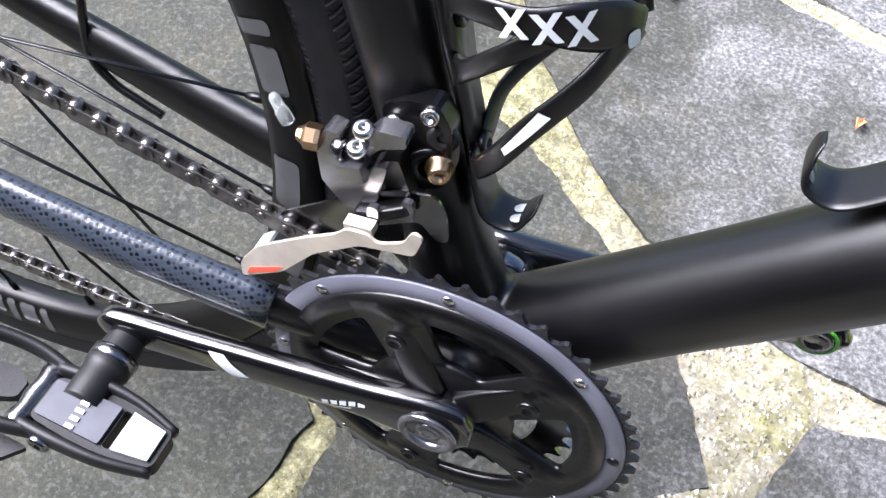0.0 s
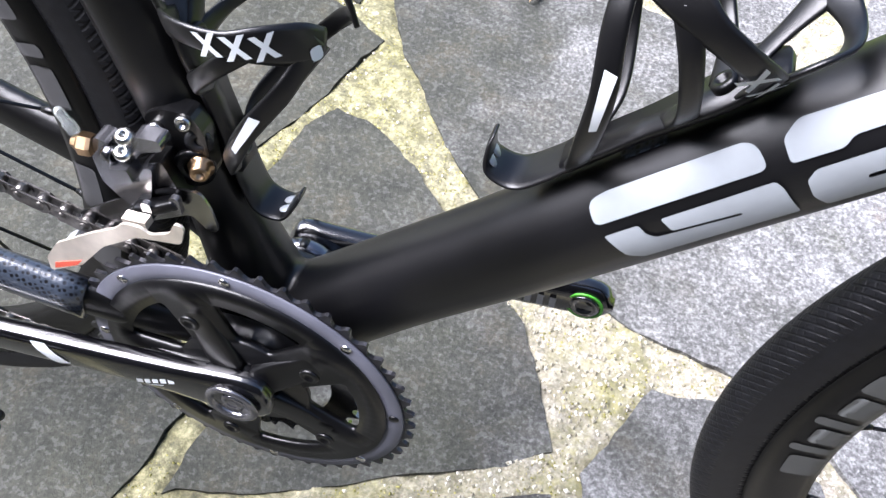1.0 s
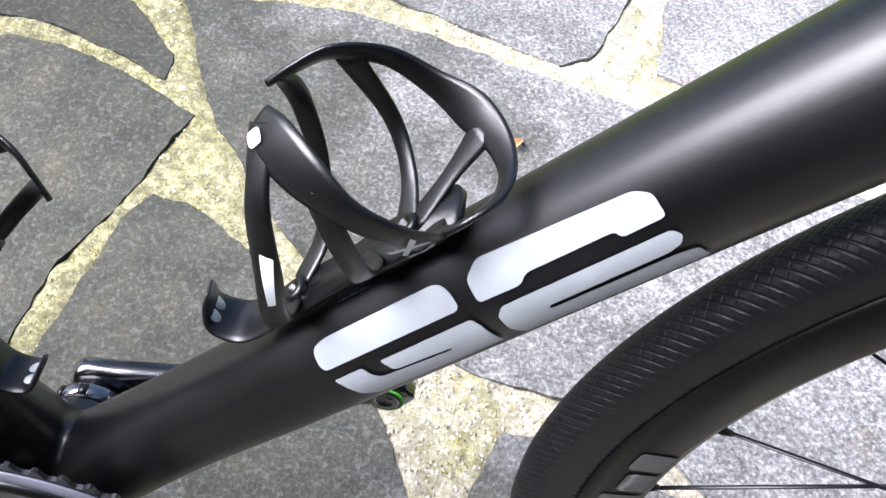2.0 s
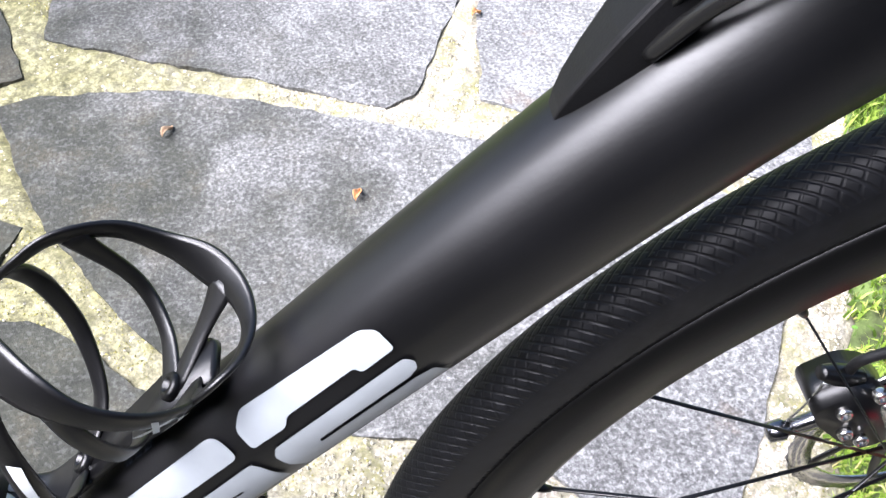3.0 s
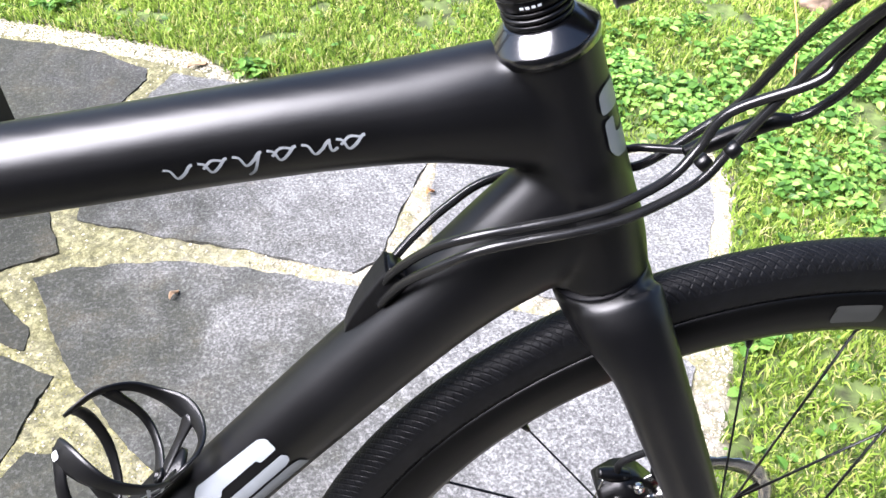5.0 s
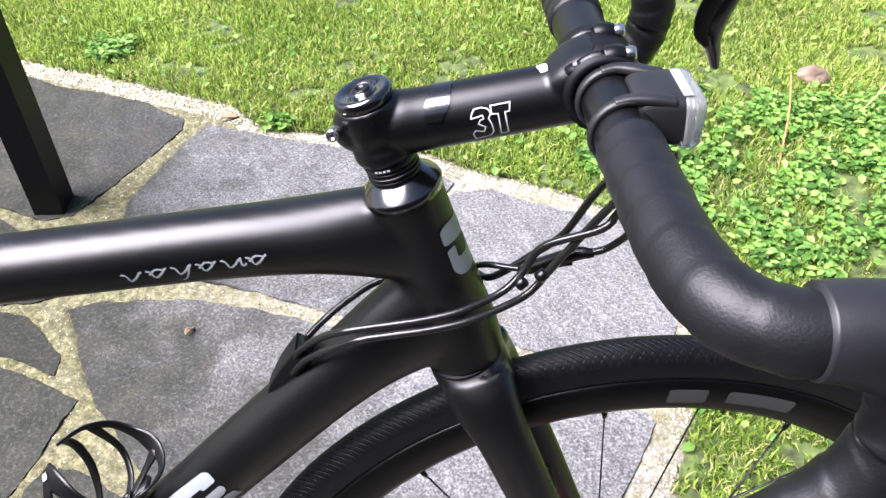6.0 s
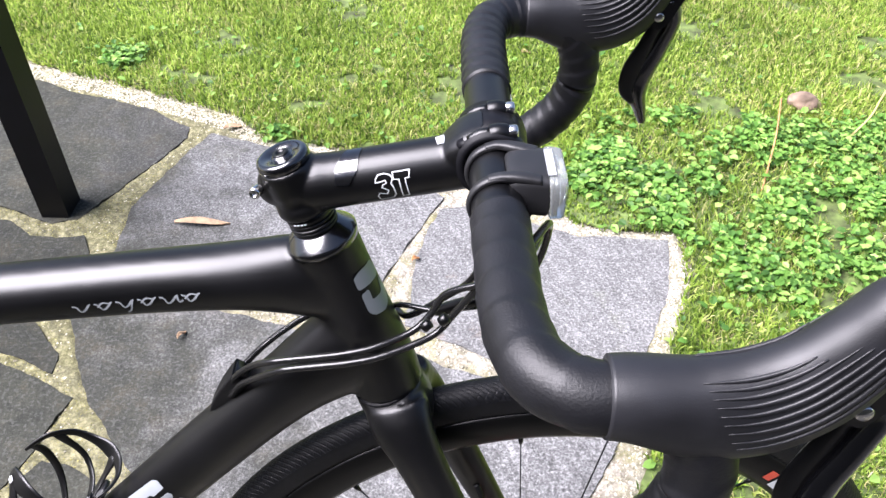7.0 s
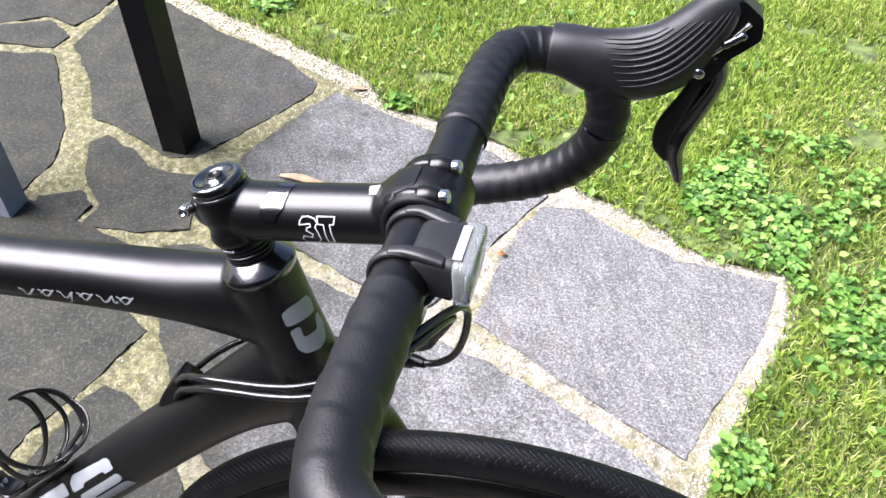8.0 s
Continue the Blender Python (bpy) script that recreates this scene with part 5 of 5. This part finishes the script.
part("swing_arm", prism(rounded([(-.066, .154), (-.0605, .1625), (-.0535, .161), (-.0555, .152), (-.0545, .1405), (-.0425, .1385), (-.041, .149), (-.0335, .151), (-.0385, .1295), (-.047, .1185), (-.054, .119), (-.0645, .132)], .0022, 3), .010, Matrix.Translation((0, -.026, 0)) @ SIDE, (), .0024), MAT_SWING, fd, "polished grey swing arm", False)
part("arm_eye", join(lathe([(.0040, -.003), (.0048, -.002), (.0048, .002), (.0040, .003), (.0026, .003), (.0022, .001), (0, .001)], (-.0540, -.0355, .1540), (1, -.3, .1), 24)), MAT_DARKSTEEL, fd)
part("cable_nut", lathe([(.0055, 0), (.0058, .002), (.0058, .006), (.004, .0075), (.0025, .010), (0, .010)], (-.0635, -.035, .1555), (-1, -.2, .1), 6), MAT_BRASS, fd, "bronze cable anchor nut", False)
part("upper_link", prism(rounded([(-.0455, .161), (-.039, .1695), (-.026, .1705), (-.0253, .1645), (-.037, .160), (-.043, .152)], .002, 3), .009, Matrix.Translation((0, -.0262, 0)) @ SIDE, (), .001), MAT_SWING, fd, smooth=False)
part("screw_block", box((.010, .010, .008), Matrix.Translation((-.047, -.037, .1475)) @ Matrix.Rotation(-.25, 4, "Y"), .0015), MAT_SWING, fd, smooth=False)
part("link_block", prism(rounded([(-.0385, .150), (-.0305, .153), (-.0225, .128), (-.026, .120), (-.035, .127)], .0015, 3), .013, Matrix.Translation((0, -.019, 0)) @ SIDE, (), .0012), MAT_BLACK, fd, smooth=False)
for p in ((-.0440, -.0345, .166), (-.0468, -.0355, .1555)):
    part("limit_screw", lathe([(.0022, -.008), (.0022, 0), (.0042, 0), (.0045, .003), (.0035, .0048), (.001, .0048), (.001, .0035), (0, .0035)], p, (.15, -.35, 1), 16), MAT_STEEL, fd, "silver limit screw")
for p in ((-.0375, -.040, .127), (-.0235, -.036, .132)):
    part("pivot_pin", prism(rounded([(p[0] - .0026, p[2] - .006), (p[0] + .0026, p[2] - .006), (p[0] + .0026, p[2] + .006), (p[0] - .0026, p[2] + .006)], .0025), .003, Matrix.Translation((0, p[1], 0)) @ SIDE, (), .0008), MAT_SWING, fd, smooth=False)
part("mount", prism(rounded([(-.042, .156), (-.043, .169), (-.034, .175), (-.018, .177), (-.012, .166), (-.012, .138), (-.020, .130), (-.028, .142)], .004, 3), .010, Matrix.Translation((0, -.010, 0)) @ SIDE, (), .0015), MAT_BLACK, fd, "black mount plate on the seat tube", False)
part("mount_bolt", lathe([(.006, 0), (.0064, .002), (.0048, .0025), (.0048, .007), (.0036, .008), (.0024, .008), (.0022, .005), (0, .005)], (-.0165, -.021, .146), (.35, -1, .1), 24), MAT_BRASS, fd, "bronze clamp bolt")
part("washer", lathe([(.005, 0), (.0105, 0), (.0105, .003), (.005, .003)], (-.0215, -.0195, .1425), (.35, -1, .1), 28, True), MAT_BLACK, fd)
for p in ((-.0365, -.020, .163), (-.0215, -.019, .171)):
    part("screw", bolt(p, (.1, -1, .2), .004, .004), MAT_STEEL, fd, "silver hex screw")
part("grommet", lathe([(.0068, 0), (.0068, .0015), (.0025, .002), (.002, 0), (0, 0)], (-.0165, -.0185, .160), (.35, -1, .1), 24), MAT_RUBBER, fd, "round black rubber plug")

# ---- bottle cages ----
CR = .0375


def cage(base, along, up, tube_radius, s0, label, marks):
    off = tube_radius + .0045 + CR
    m = Matrix.Translation(Vector(base) + up * off + along * s0) @ Matrix(((up.x, 0, along.x, 0), (up.y, -1, along.y, 0), (up.z, 0, along.z, 0), (0, 0, 0, 1)))
    inv = DROP

    def band(rows, half, thick=.0014):
        pts = [(CR * math.cos(radians(q[1])), CR * math.sin(radians(q[1])), q[0] / 1000, (q[2] if len(q) > 2 else half), thick) for q in rows]
        return sweep(pts, 10, lambda p: (p[0], p[1], 0), steps=6, flat=2.6)
    bm = prism(rounded([(-.010, -.012), (.010, -.012), (.009, .03), (.012, .058), (.010, .088), (-.010, .088), (-.012, .058), (-.009, .03)], .005), .0035, Matrix(((0, 0, -1, -CR), (1, 0, 0, 0), (0, 1, 0, 0), (0, 0, 0, 1))), (), .001)
    c = part("bottle_cage", bm, MAT_FRAME, bike, label, True, DROP)
    c.matrix_basis = m
    part("hook", sweep([(-CR - .001, 0, .004, .0015, .011), (-CR - .002, 0, -.020, .0016, .0115), (-CR + .0005, 0, -.036, .0016, .0115), (-CR + .012, 0, -.0415, .0016, .0105), (-CR + .021, 0, -.034, .0012, .008), (-CR + .024, 0, -.029, .0006, .004)], 14, (0, 1, 0), flat=3), MAT_FRAME, c, "curled bottom hook with a white round mark")
    part("side_arm", band([(-2, 170, .006), (8, 142, .005), (26, 113), (44, 89), (59, 62), (68, 45), (76, 25, .007)], .0048), MAT_FRAME, c)
    part("side_arm", band([(74, 22, .006), (79, 38, .009), (84, 60, .0085), (87, 82, .006), (90, 107, .0055), (88, 135, .006), (76, 165, .008)], .006), MAT_FRAME, c)
    part("side_arm", band([(84, 66, .005), (75, 95), (60, 130), (48, 160, .006), (40, 178)], .0042), MAT_FRAME, c)
    part("side_arm", band([(0, -172, .006), (16, -148), (31, -110), (46, -78), (56, -56), (60, -42, .003)], .0044), MAT_FRAME, c)
    part("top_band", band([(55, -40, .0015), (66, -46, .0035), (78, -57, .0045), (88, -83, .0045), (94, -110, .0055), (101, -133, .008), (107, -155, .006), (110, -178, .004), (109, -200, .0038), (102, -214, .0038), (90, -212, .004), (76, -195, .006)], .004), MAT_FRAME, c)
    part("strut", band([(80, -64, .005), (71, -112), (66, -145), (62, -176, .006)], .0038), MAT_FRAME, c)
    part("strut", band([(103, -146, .006), (84, -160), (66, -178, .006)], .004), MAT_FRAME, c)
    for z in (0, .064):
        part("bolt", bolt((-CR - .0005, 0, z), (1, 0, 0), .0055, .004), MAT_BLACK, c, "black hex bolt")

    def on(u, v):
        r = CR + .0020
        a = v / CR
        return Vector((r * math.cos(a), r * math.sin(a), u))
    for k, (a0, s) in enumerate(marks):
        for lean in (11, -11):
            q = [(a0 - lean * .5 - 2, s - 5.5), (a0 - lean * .5 + 2, s - 5.5), (a0 + lean * .5 + 2, s + 5.5), (a0 + lean * .5 - 2, s + 5.5)]
            part("print", decal([(v / 1000, CR * radians(u)) for u, v in q], on, .003), MAT_WHITE, c, "white slanted mark")
    part("print", decal([(.031, CR * radians(104)), (.051, CR * radians(76)), (.0535, CR * radians(82)), (.0335, CR * radians(106))], on, .003), MAT_WHITE, c, "thin white lettering bar")
    part("print", decal(rounded([(.070, CR * radians(27)), (.070, CR * radians(35)), (.076, CR * radians(35)), (.076, CR * radians(27))], .002), on, .003), MAT_WHITE, c, "white round mark")
    for dy in (-.0033, .0033):
        part("print", prism([(.0046 * math.cos(a), .0027 * math.sin(a)) for a in np.linspace(0, 2 * math.pi, 14, endpoint=False)], .0005, Matrix.Translation((-CR + .0140, dy, -.0393)) @ Matrix.Rotation(-.22, 4, "Y")), MAT_WHITE, c, "white round mark")
    return c


cage((0, 0, -.004), DT_DIR, DT_UP, .0268, .256, "black carbon bottle cage on the down tube", ((120, 88), (137, 86)))
cage((-.001, 0, -.001), Vector((-.215, 0, .9766)), Vector((.9766, 0, .215)), .0220, .143, "black carbon bottle cage on the seat tube", ((58, 84), (74, 86), (90, 88)))

# ---- cockpit ----
HT_TOP = Vector((.4347, 0, .5325))
stack = bpart("headset_cover", lathe([(.0250, -.004), (.0258, .0008), (.0246, .0026), (.0172, .0092), (.0160, .010)], HT_TOP, HT_DIR, 48), MAT_GLOSS, "bevelled glossy black headset cover")
for k, (h0, h1, r) in enumerate(((.0100, .0130, .0160), (.0134, .0160, .0165), (.0164, .0190, .0160), (.0194, .0250, .0166))):
    sp = bpart("spacer", lathe([(r - .001, h0), (r, h0 + .0006), (r, h1 - .0006), (r - .001, h1)], HT_TOP, HT_DIR, 40), MAT_BLACK, "black steerer spacer")
for k in range(4):
    a = radians(62 + 9 * k)
    p = HT_TOP + HT_DIR * .0222 + (HT_UP * -math.cos(a) + Vector((0, -1, 0)) * math.sin(a)) * .0166
    n = (HT_UP * -math.cos(a) + Vector((0, -1, 0)) * math.sin(a))
    t = HT_DIR.cross(n)
    part("print", box((.0017, .0012, .0003), Matrix((( t.x, HT_DIR.x, n.x, p.x), (t.y, HT_DIR.y, n.y, p.y), (t.z, HT_DIR.z, n.z, p.z), (0, 0, 0, 1)))), MAT_WHITE, sp, "tiny white lettering bar", False)
bm = lathe([(.0150, .0240), (.0182, .0252), (.0192, .0290), (.0184, .0330), (.0172, .0350), (.0172, .0400), (.0182, .0440), (.0184, .0580), (.0176, .0610), (.012, .0615)], HT_TOP, HT_DIR, 48)
sweep([(.4215, 0, .5735, .0165, .0150), (.436, 0, .5757, .0190, .0182), (.452, 0, .578, .0184, .0180), (.49, 0, .5838, .0183, .0180), (.526, 0, .5895, .0184, .0182), (.537, 0, .592, .0188, .0200), (.547, 0, .595, .0195, .0220)], 32, bm=bm)
sweep([(.526, 0, .5915, .0160, .0160), (.533, 0, .5950, .0190, .0190), (.540, 0, .5978, .0213, .0210), (.5470, 0, .5990, .0230, .0218)], 28, bm=bm, flat=3.4)
sweep([(.3985, 0, .573, .008, .006), (.4045, 0, .5735, .0135, .0105), (.414, 0, .5745, .0150, .0140)], 24, bm=bm)
stem = bpart("stem", bm, MAT_FRAME, "satin black alloy stem")
rm = stem.modifiers.new("grow", "REMESH")
rm.mode, rm.voxel_size, rm.use_smooth_shade = "VOXEL", 0.0013, True
sm = stem.modifiers.new("smooth", "SMOOTH")
sm.factor, sm.iterations = 0.5, 6
cap = bpart("top_cap", lathe([(.0170, .0615), (.0177, .0625), (.0177, .0655), (.0168, .0676), (.0150, .0684), (.0135, .0680), (.0085, .0676), (.0080, .0670), (.0062, .0670), (.0060, .0682), (.0028, .0684), (.0026, .0664), (0, .0664)], HT_TOP, HT_DIR, 56), MAT_GLOSS, "glossy black top cap with a ring groove")
part("cap_bolt", lathe([(.0050, .0682), (.0054, .0686), (.0050, .0692), (.0028, .0692), (.0026, .0672), (0, .0672)], HT_TOP, HT_DIR, 20), MAT_BLACK, cap)
part("clamp_bolt", bolt(HT_TOP + HT_DIR * .0462 + Vector((-.0218, -.008, 0)), (-.25, -1, .1), .0040, .008), MAT_STEEL, stem, "silver clamp bolt")
face = bpart("face_plate", lathe([(.0165, -.0215), (.0205, -.0205), (.0212, -.012), (.0205, 0), (.0212, .012), (.0205, .0205), (.0165, .0215)], (.5515, 0, .5988), (0, 1, 0), 40), MAT_BLACK, "black stem face plate")
for y in (-.0147, .0147):
    for z in (.0190, -.0192):
        part("lug", sweep([(.5478, y, .5988 + z * .98, .0060, .0064), (.553, y, .5988 + z * 1.03, .0062, .0066), (.5585, y, .5988 + z * 1.03, .0054, .0058)], 16), MAT_BLACK, face)
        part("bolt", bolt((.5582, y, .5988 + z * 1.05), (1, 0, .16), .0042, .0065), MAT_STEEL, face, "silver face plate bolt")
for y in (-.0147, .0147):
    # no hollow is cut: a dark oval paints the recess's shade
    part("pocket", prism(rounded([(-.0045, -.0030), (.0045, -.0030), (.0045, .0030), (-.0045, .0030)], .0029), .003, Matrix.Translation((.5320, y * .97, .6108)) @ Matrix.Rotation(-.5, 4, "Y") @ Matrix.Rotation(.5 * (1 if y < 0 else -1), 4, "X")), MAT_POST, stem, "dark oval painting the shaded recess in the clamp")
    part("bolt_sleeve", sweep([(.5345, y, .6135, .0030), (.5410, y, .6172, .0037), (.5475, y, .6182, .0040)], 14, steps=3), MAT_BLACK, stem, "glossy bolt sleeve")
# solid dark ring, coloured as the shade inside the clamp gap
part("gap", lathe([(.0170, -.0225), (.0224, -.0222), (.0224, .0222), (.0170, .0225)], (.5488, 0, .5988), (0, 1, 0), 40, True), MAT_POST, face, "dark ring painting the shaded gap between stem and face plate")
STEM_DIR = Vector((.989, 0, .1467)).normalized()
STEM_UP = Vector((-STEM_DIR.z, 0, STEM_DIR.x))
on_stem = round_tube((.421, 0, .5733), STEM_DIR, STEM_UP, .0192)


def outline_mark(poly, width):
    """A plain outlined block printed on the stem."""
    for i in range(len(poly)):
        a, b = Vector(poly[i]), Vector(poly[(i + 1) % len(poly)])
        d = (b - a).normalized()
        s = Vector((-d.y, d.x)) * width
        a, b = a - d * width, b + d * width
        part("print", decal([tuple(a - s), tuple(b - s), tuple(b + s), tuple(a + s)], on_stem, .0025), MAT_WHITE, stem, "white outlined mark")


R = .0192
outline_mark(arc([(58.4, 61), (62.5, 59.6), (66, 63.5), (67.4, 71), (65.8, 80), (67, 89.6), (67.6, 106), (65.5, 115.4), (57.2, 118), (56, 106), (57.5, 98.6), (62.2, 102.8), (63.5, 94.4), (59.8, 86.6), (60.8, 80.7), (63, 79), (62.6, 72.7), (59.9, 74.4), (56.1, 75.5), (56.6, 68.9)], R), .00036)
outline_mark(arc([(67.7, 59.4), (78.6, 58.9), (77.7, 73), (75.1, 74), (75.7, 114), (71.6, 115), (71.3, 74.4), (67.8, 73.4)], R), .00036)
part("print", decal(arc([(96.5, -5.2), (102.5, -12.2), (103.6, 14.3), (98.1, 16.9)], R), on_stem, .002), MAT_WHITE, stem, "small white mark")
part("print", decal(arc([(39.2, -9), (49.7, -10), (45.8, 46.8), (39.5, 72.5), (30.5, 70), (31.4, 43.2)], R), on_stem, .0025), MAT_GLOSS, stem, "gloss black panel")


def wrapped(points, r0, pitch=.0155, lift=.0010, skew=.005):
    """Bar tape: each turn overlaps the last with a small step."""
    rows = spline(points, 40)
    bm = bmesh.new()
    pos = [Vector(p[:3]) for p in rows]
    dist, keep = 0.0, []
    for i, p in enumerate(pos):
        if i:
            dist += (p - pos[i - 1]).length
        if not keep or dist - keep[-1][1] > .0016:
            keep.append((i, dist))
    rings, sides = [], 28
    for i, s in keep:
        d = (pos[min(i + 1, len(pos) - 1)] - pos[max(i - 1, 0)]).normalized()
        side = (Vector((0, 0, 1)) - d * d.z)
        side = side.normalized() if side.length > .2 else (Vector((1, 0, 0)) - d * d.x).normalized()
        up = d.cross(side)
        ring = []
        for k in range(sides):
            a = 2 * math.pi * k / sides
            ph = ((s + skew * math.cos(a - .6)) / pitch) % 1
            r = r0 + lift * (1 - ph if ph > .08 else ph / .08) + .0004 * noise.noise(Vector((s * 60, math.cos(a) * 2, math.sin(a) * 2)))
            ring.append(bm.verts.new(pos[i] + side * (r * math.cos(a)) + up * (r * math.sin(a))))
        rings.append(ring)
    for a, b in zip(rings, rings[1:]):
        for k in range(sides):
            bm.faces.new((a[k], a[(k + 1) % sides], b[(k + 1) % sides], b[k]))
    bm.faces.new(rings[0]), bm.faces.new(rings[-1])
    return bm


bar = bpart("handlebar", sweep([(.550, -.12, .5985, .0155), (.550, -.06, .5985, .0159), (.5505, 0, .5985, .0159), (.550, .06, .5985, .0159), (.550, .12, .5985, .0155)], 28, (0, 0, 1)), MAT_FRAME, "satin black handlebar")
for k in range(4):
    part("print", box((.003, .004, .0004), Matrix.Translation((.5665, .052 + .0055 * k, .5985)) @ Matrix.Rotation(math.pi / 2, 4, "Y")), MAT_WHITE, bar, "small white mark", False)


def hood_path(s):
    return [(.588, s * .2125, .5995, .0185, .0182), (.602, s * .2130, .5985, .0200, .0192), (.630, s * .2132, .5925, .0258, .0186), (.655, s * .2132, .5945, .0275, .0178), (.677, s * .2128, .607, .0255, .0170), (.695, s * .2125, .630, .0205, .0160), (.706, s * .2125, .6505, .0150, .0140), (.711, s * .2125, .660, .0060, .0070)]


for s in (-1, 1):
    tape = bpart("bar_tape", wrapped([(.550, s * .078, .5985), (.5505, s * .12, .599), (.552, s * .165, .600), (.560, s * .196, .600), (.579, s * .2105, .5985), (.605, s * .2125, .5965), (.628, s * .2125, .583), (.637, s * .2135, .556), (.632, s * .215, .524), (.611, s * .2165, .495), (.578, s * .218, .474), (.53, s * .22, .457)], .0165, *((.0235, .0009, .009) if s < 0 else (.0145, .0013, .005))), MAT_TAPE, "black wrapped handlebar tape")
    hood = bpart("brake_hood", sweep(hood_path(s), 32, flat=2.2), MAT_RUBBER, "ribbed black rubber brake hood")
    rows = spline(hood_path(s), 10)
    for k in range(9):
        for face_side in (-1, 1):
            pts = []
            for i in range(17 + k, min(62, 48 + 2 * k)):
                r = rows[i]
                d = Vector(rows[i + 1][:3] - rows[i - 1][:3]).normalized()
                side = (Vector((0, 1, 0)) - d * d.y).normalized()
                up = d.cross(side)
                a = radians(66 - 10 * k - (i - 17) * .2)
                cs, sn = math.cos(a) ** (2 / 2.2), math.copysign(abs(math.sin(a)) ** (2 / 2.2), math.sin(a))
                w = .0013 * math.sin(math.pi * (i - 16 - k) / (min(62, 48 + 2 * k) - 16 - k)) + .0001
                pts.append((*(Vector(r[:3]) + side * (face_side * cs * (r[4] + .0001)) + up * (sn * (r[3] + .0001))), w, w * .8))
            part("rib", sweep(pts[::4], 8, steps=3), MAT_RUBBER, hood)
    lever = bpart("brake_lever", sweep([(.706, s * .212, .612, .008, .010), (.712, s * .2135, .592, .007, .0085), (.705, s * .216, .566, .0075, .0065), (.695, s * .2185, .540, .0085, .006), (.692, s * .2215, .520, .0085, .006), (.697, s * .225, .503, .006, .0058), (.701, s * .227, .489, .004, .005)], 16), MAT_GLOSS, "curved gloss black brake lever blade")
    bracket = bpart("lever_bracket", prism(rounded([(.684, .594), (.700, .586), (.708, .596), (.716, .612), (.734, .628), (.732, .644), (.716, .656), (.704, .645), (.694, .622)], .004), .02, Matrix.Translation((0, s * .2125 + .010, 0)) @ SIDE, (), .002), MAT_BLACK, "black lever bracket", False)
    part("pivot_bolt", bolt((.697, s * .2125 - .0098, .599), (0, -1, 0), .0042, .0035, False), MAT_STEEL, bracket, "silver pivot bolt")
    part("spring", lathe([(.003, -.009), (.004, -.006), (.003, -.003), (.004, 0), (.003, .003), (.004, .006), (.003, .009)], (.716, s * .2125 - .0105, .627), (.8, 0, .6), 12), MAT_DARKSTEEL, bracket)
    part("link", sweep([(.700, s * .2125 - .0105, .612, .0015), (.708, s * .2125 - .011, .620, .002), (.724, s * .2125 - .0105, .640, .002)], 8), MAT_STEEL, bracket)
    part("shift_paddle", sweep([(.700, s * .2125, .590, .006, .004), (.693, s * .214, .57, .007, .003), (.684, s * .216, .545, .009, .0025), (.682, s * .218, .525, .007, .0022), (.688, s * .219, .512, .003, .002)], 12), MAT_BLACK, lever, "black shift paddle")

# ---- light strapped on the bar ----
light = tagged(new("bicycle_light"), "small dark grey bicycle headlight strapped on the handlebar", "bicycle light")
light.matrix_world = BIKE_AT @ Matrix.Translation((.575, -.055, .604))


def lpart(name, bm, mat, label="", smooth=True):
    bm.transform(Matrix.Translation((-.575, .055, -.604)))
    return part(name, bm, mat, light, label, smooth)


lpart("housing", sweep([(.5560, -.048, .6060, .0085, .0150), (.5585, -.048, .6062, .0118, .0185), (.567, -.048, .6055, .0136, .0200), (.5775, -.048, .6045, .0140, .0205), (.5795, -.048, .6043, .0132, .0198)], 28, flat=5.0, steps=4), MAT_LIGHTBODY, "dark grey plastic housing")
lens = lpart("lens", sweep([(.5790, -.048, .6040, .0138, .0208), (.5805, -.048, .6040, .0146, .0214), (.5870, -.048, .6035, .0140, .0210), (.5885, -.048, .6034, .0125, .0196)], 28, flat=6.0, steps=3), MAT_CLEAR, "clear plastic front lens")
lpart("reflector", sweep([(.5812, -.048, .6040, .0120, .0185), (.5835, -.048, .6040, .0128, .0192)], 20, flat=5.0, steps=1), MAT_REFLECT, "silvery reflector behind the lens")
for y in (-.0375, -.0585):
    lpart("light_window", lathe([(.0062, 0), (.0068, .0010), (.0055, .0016), (.0030, .0008), (0, .0004)], (.5838, y, .6035), (1, 0, 0), 20), MAT_STEEL, "round silver lamp cup")
for y in (-.0265, -.0620):
    lpart("strap", lathe([(.0168, -.0030), (.0190, -.0034), (.0198, 0), (.0190, .0034), (.0168, .0030)], (.551, y, .5985), (0, 1, 0), 40, True), MAT_LIGHTBODY, "black rubber strap")
for y, inner in ((-.0268, -.0330), (-.0618, -.0630)):
    lpart("strap_arm", sweep([(.544, y, .6155, .0022, .0030), (.552, y, .6172, .0024, .0034), (.562, (y + inner) / 2, .6172, .0028, .0044), (.574, inner, .6155, .0028, .0048)], 14, flat=3.0), MAT_LIGHTBODY)
lpart("print", box((.0048, .028, .0006), Matrix.Translation((.5800, -.050, .6190)) @ Matrix.Rotation(-.05, 4, "Y")), MAT_SILVERPLATE, "pale grey label strip", False)
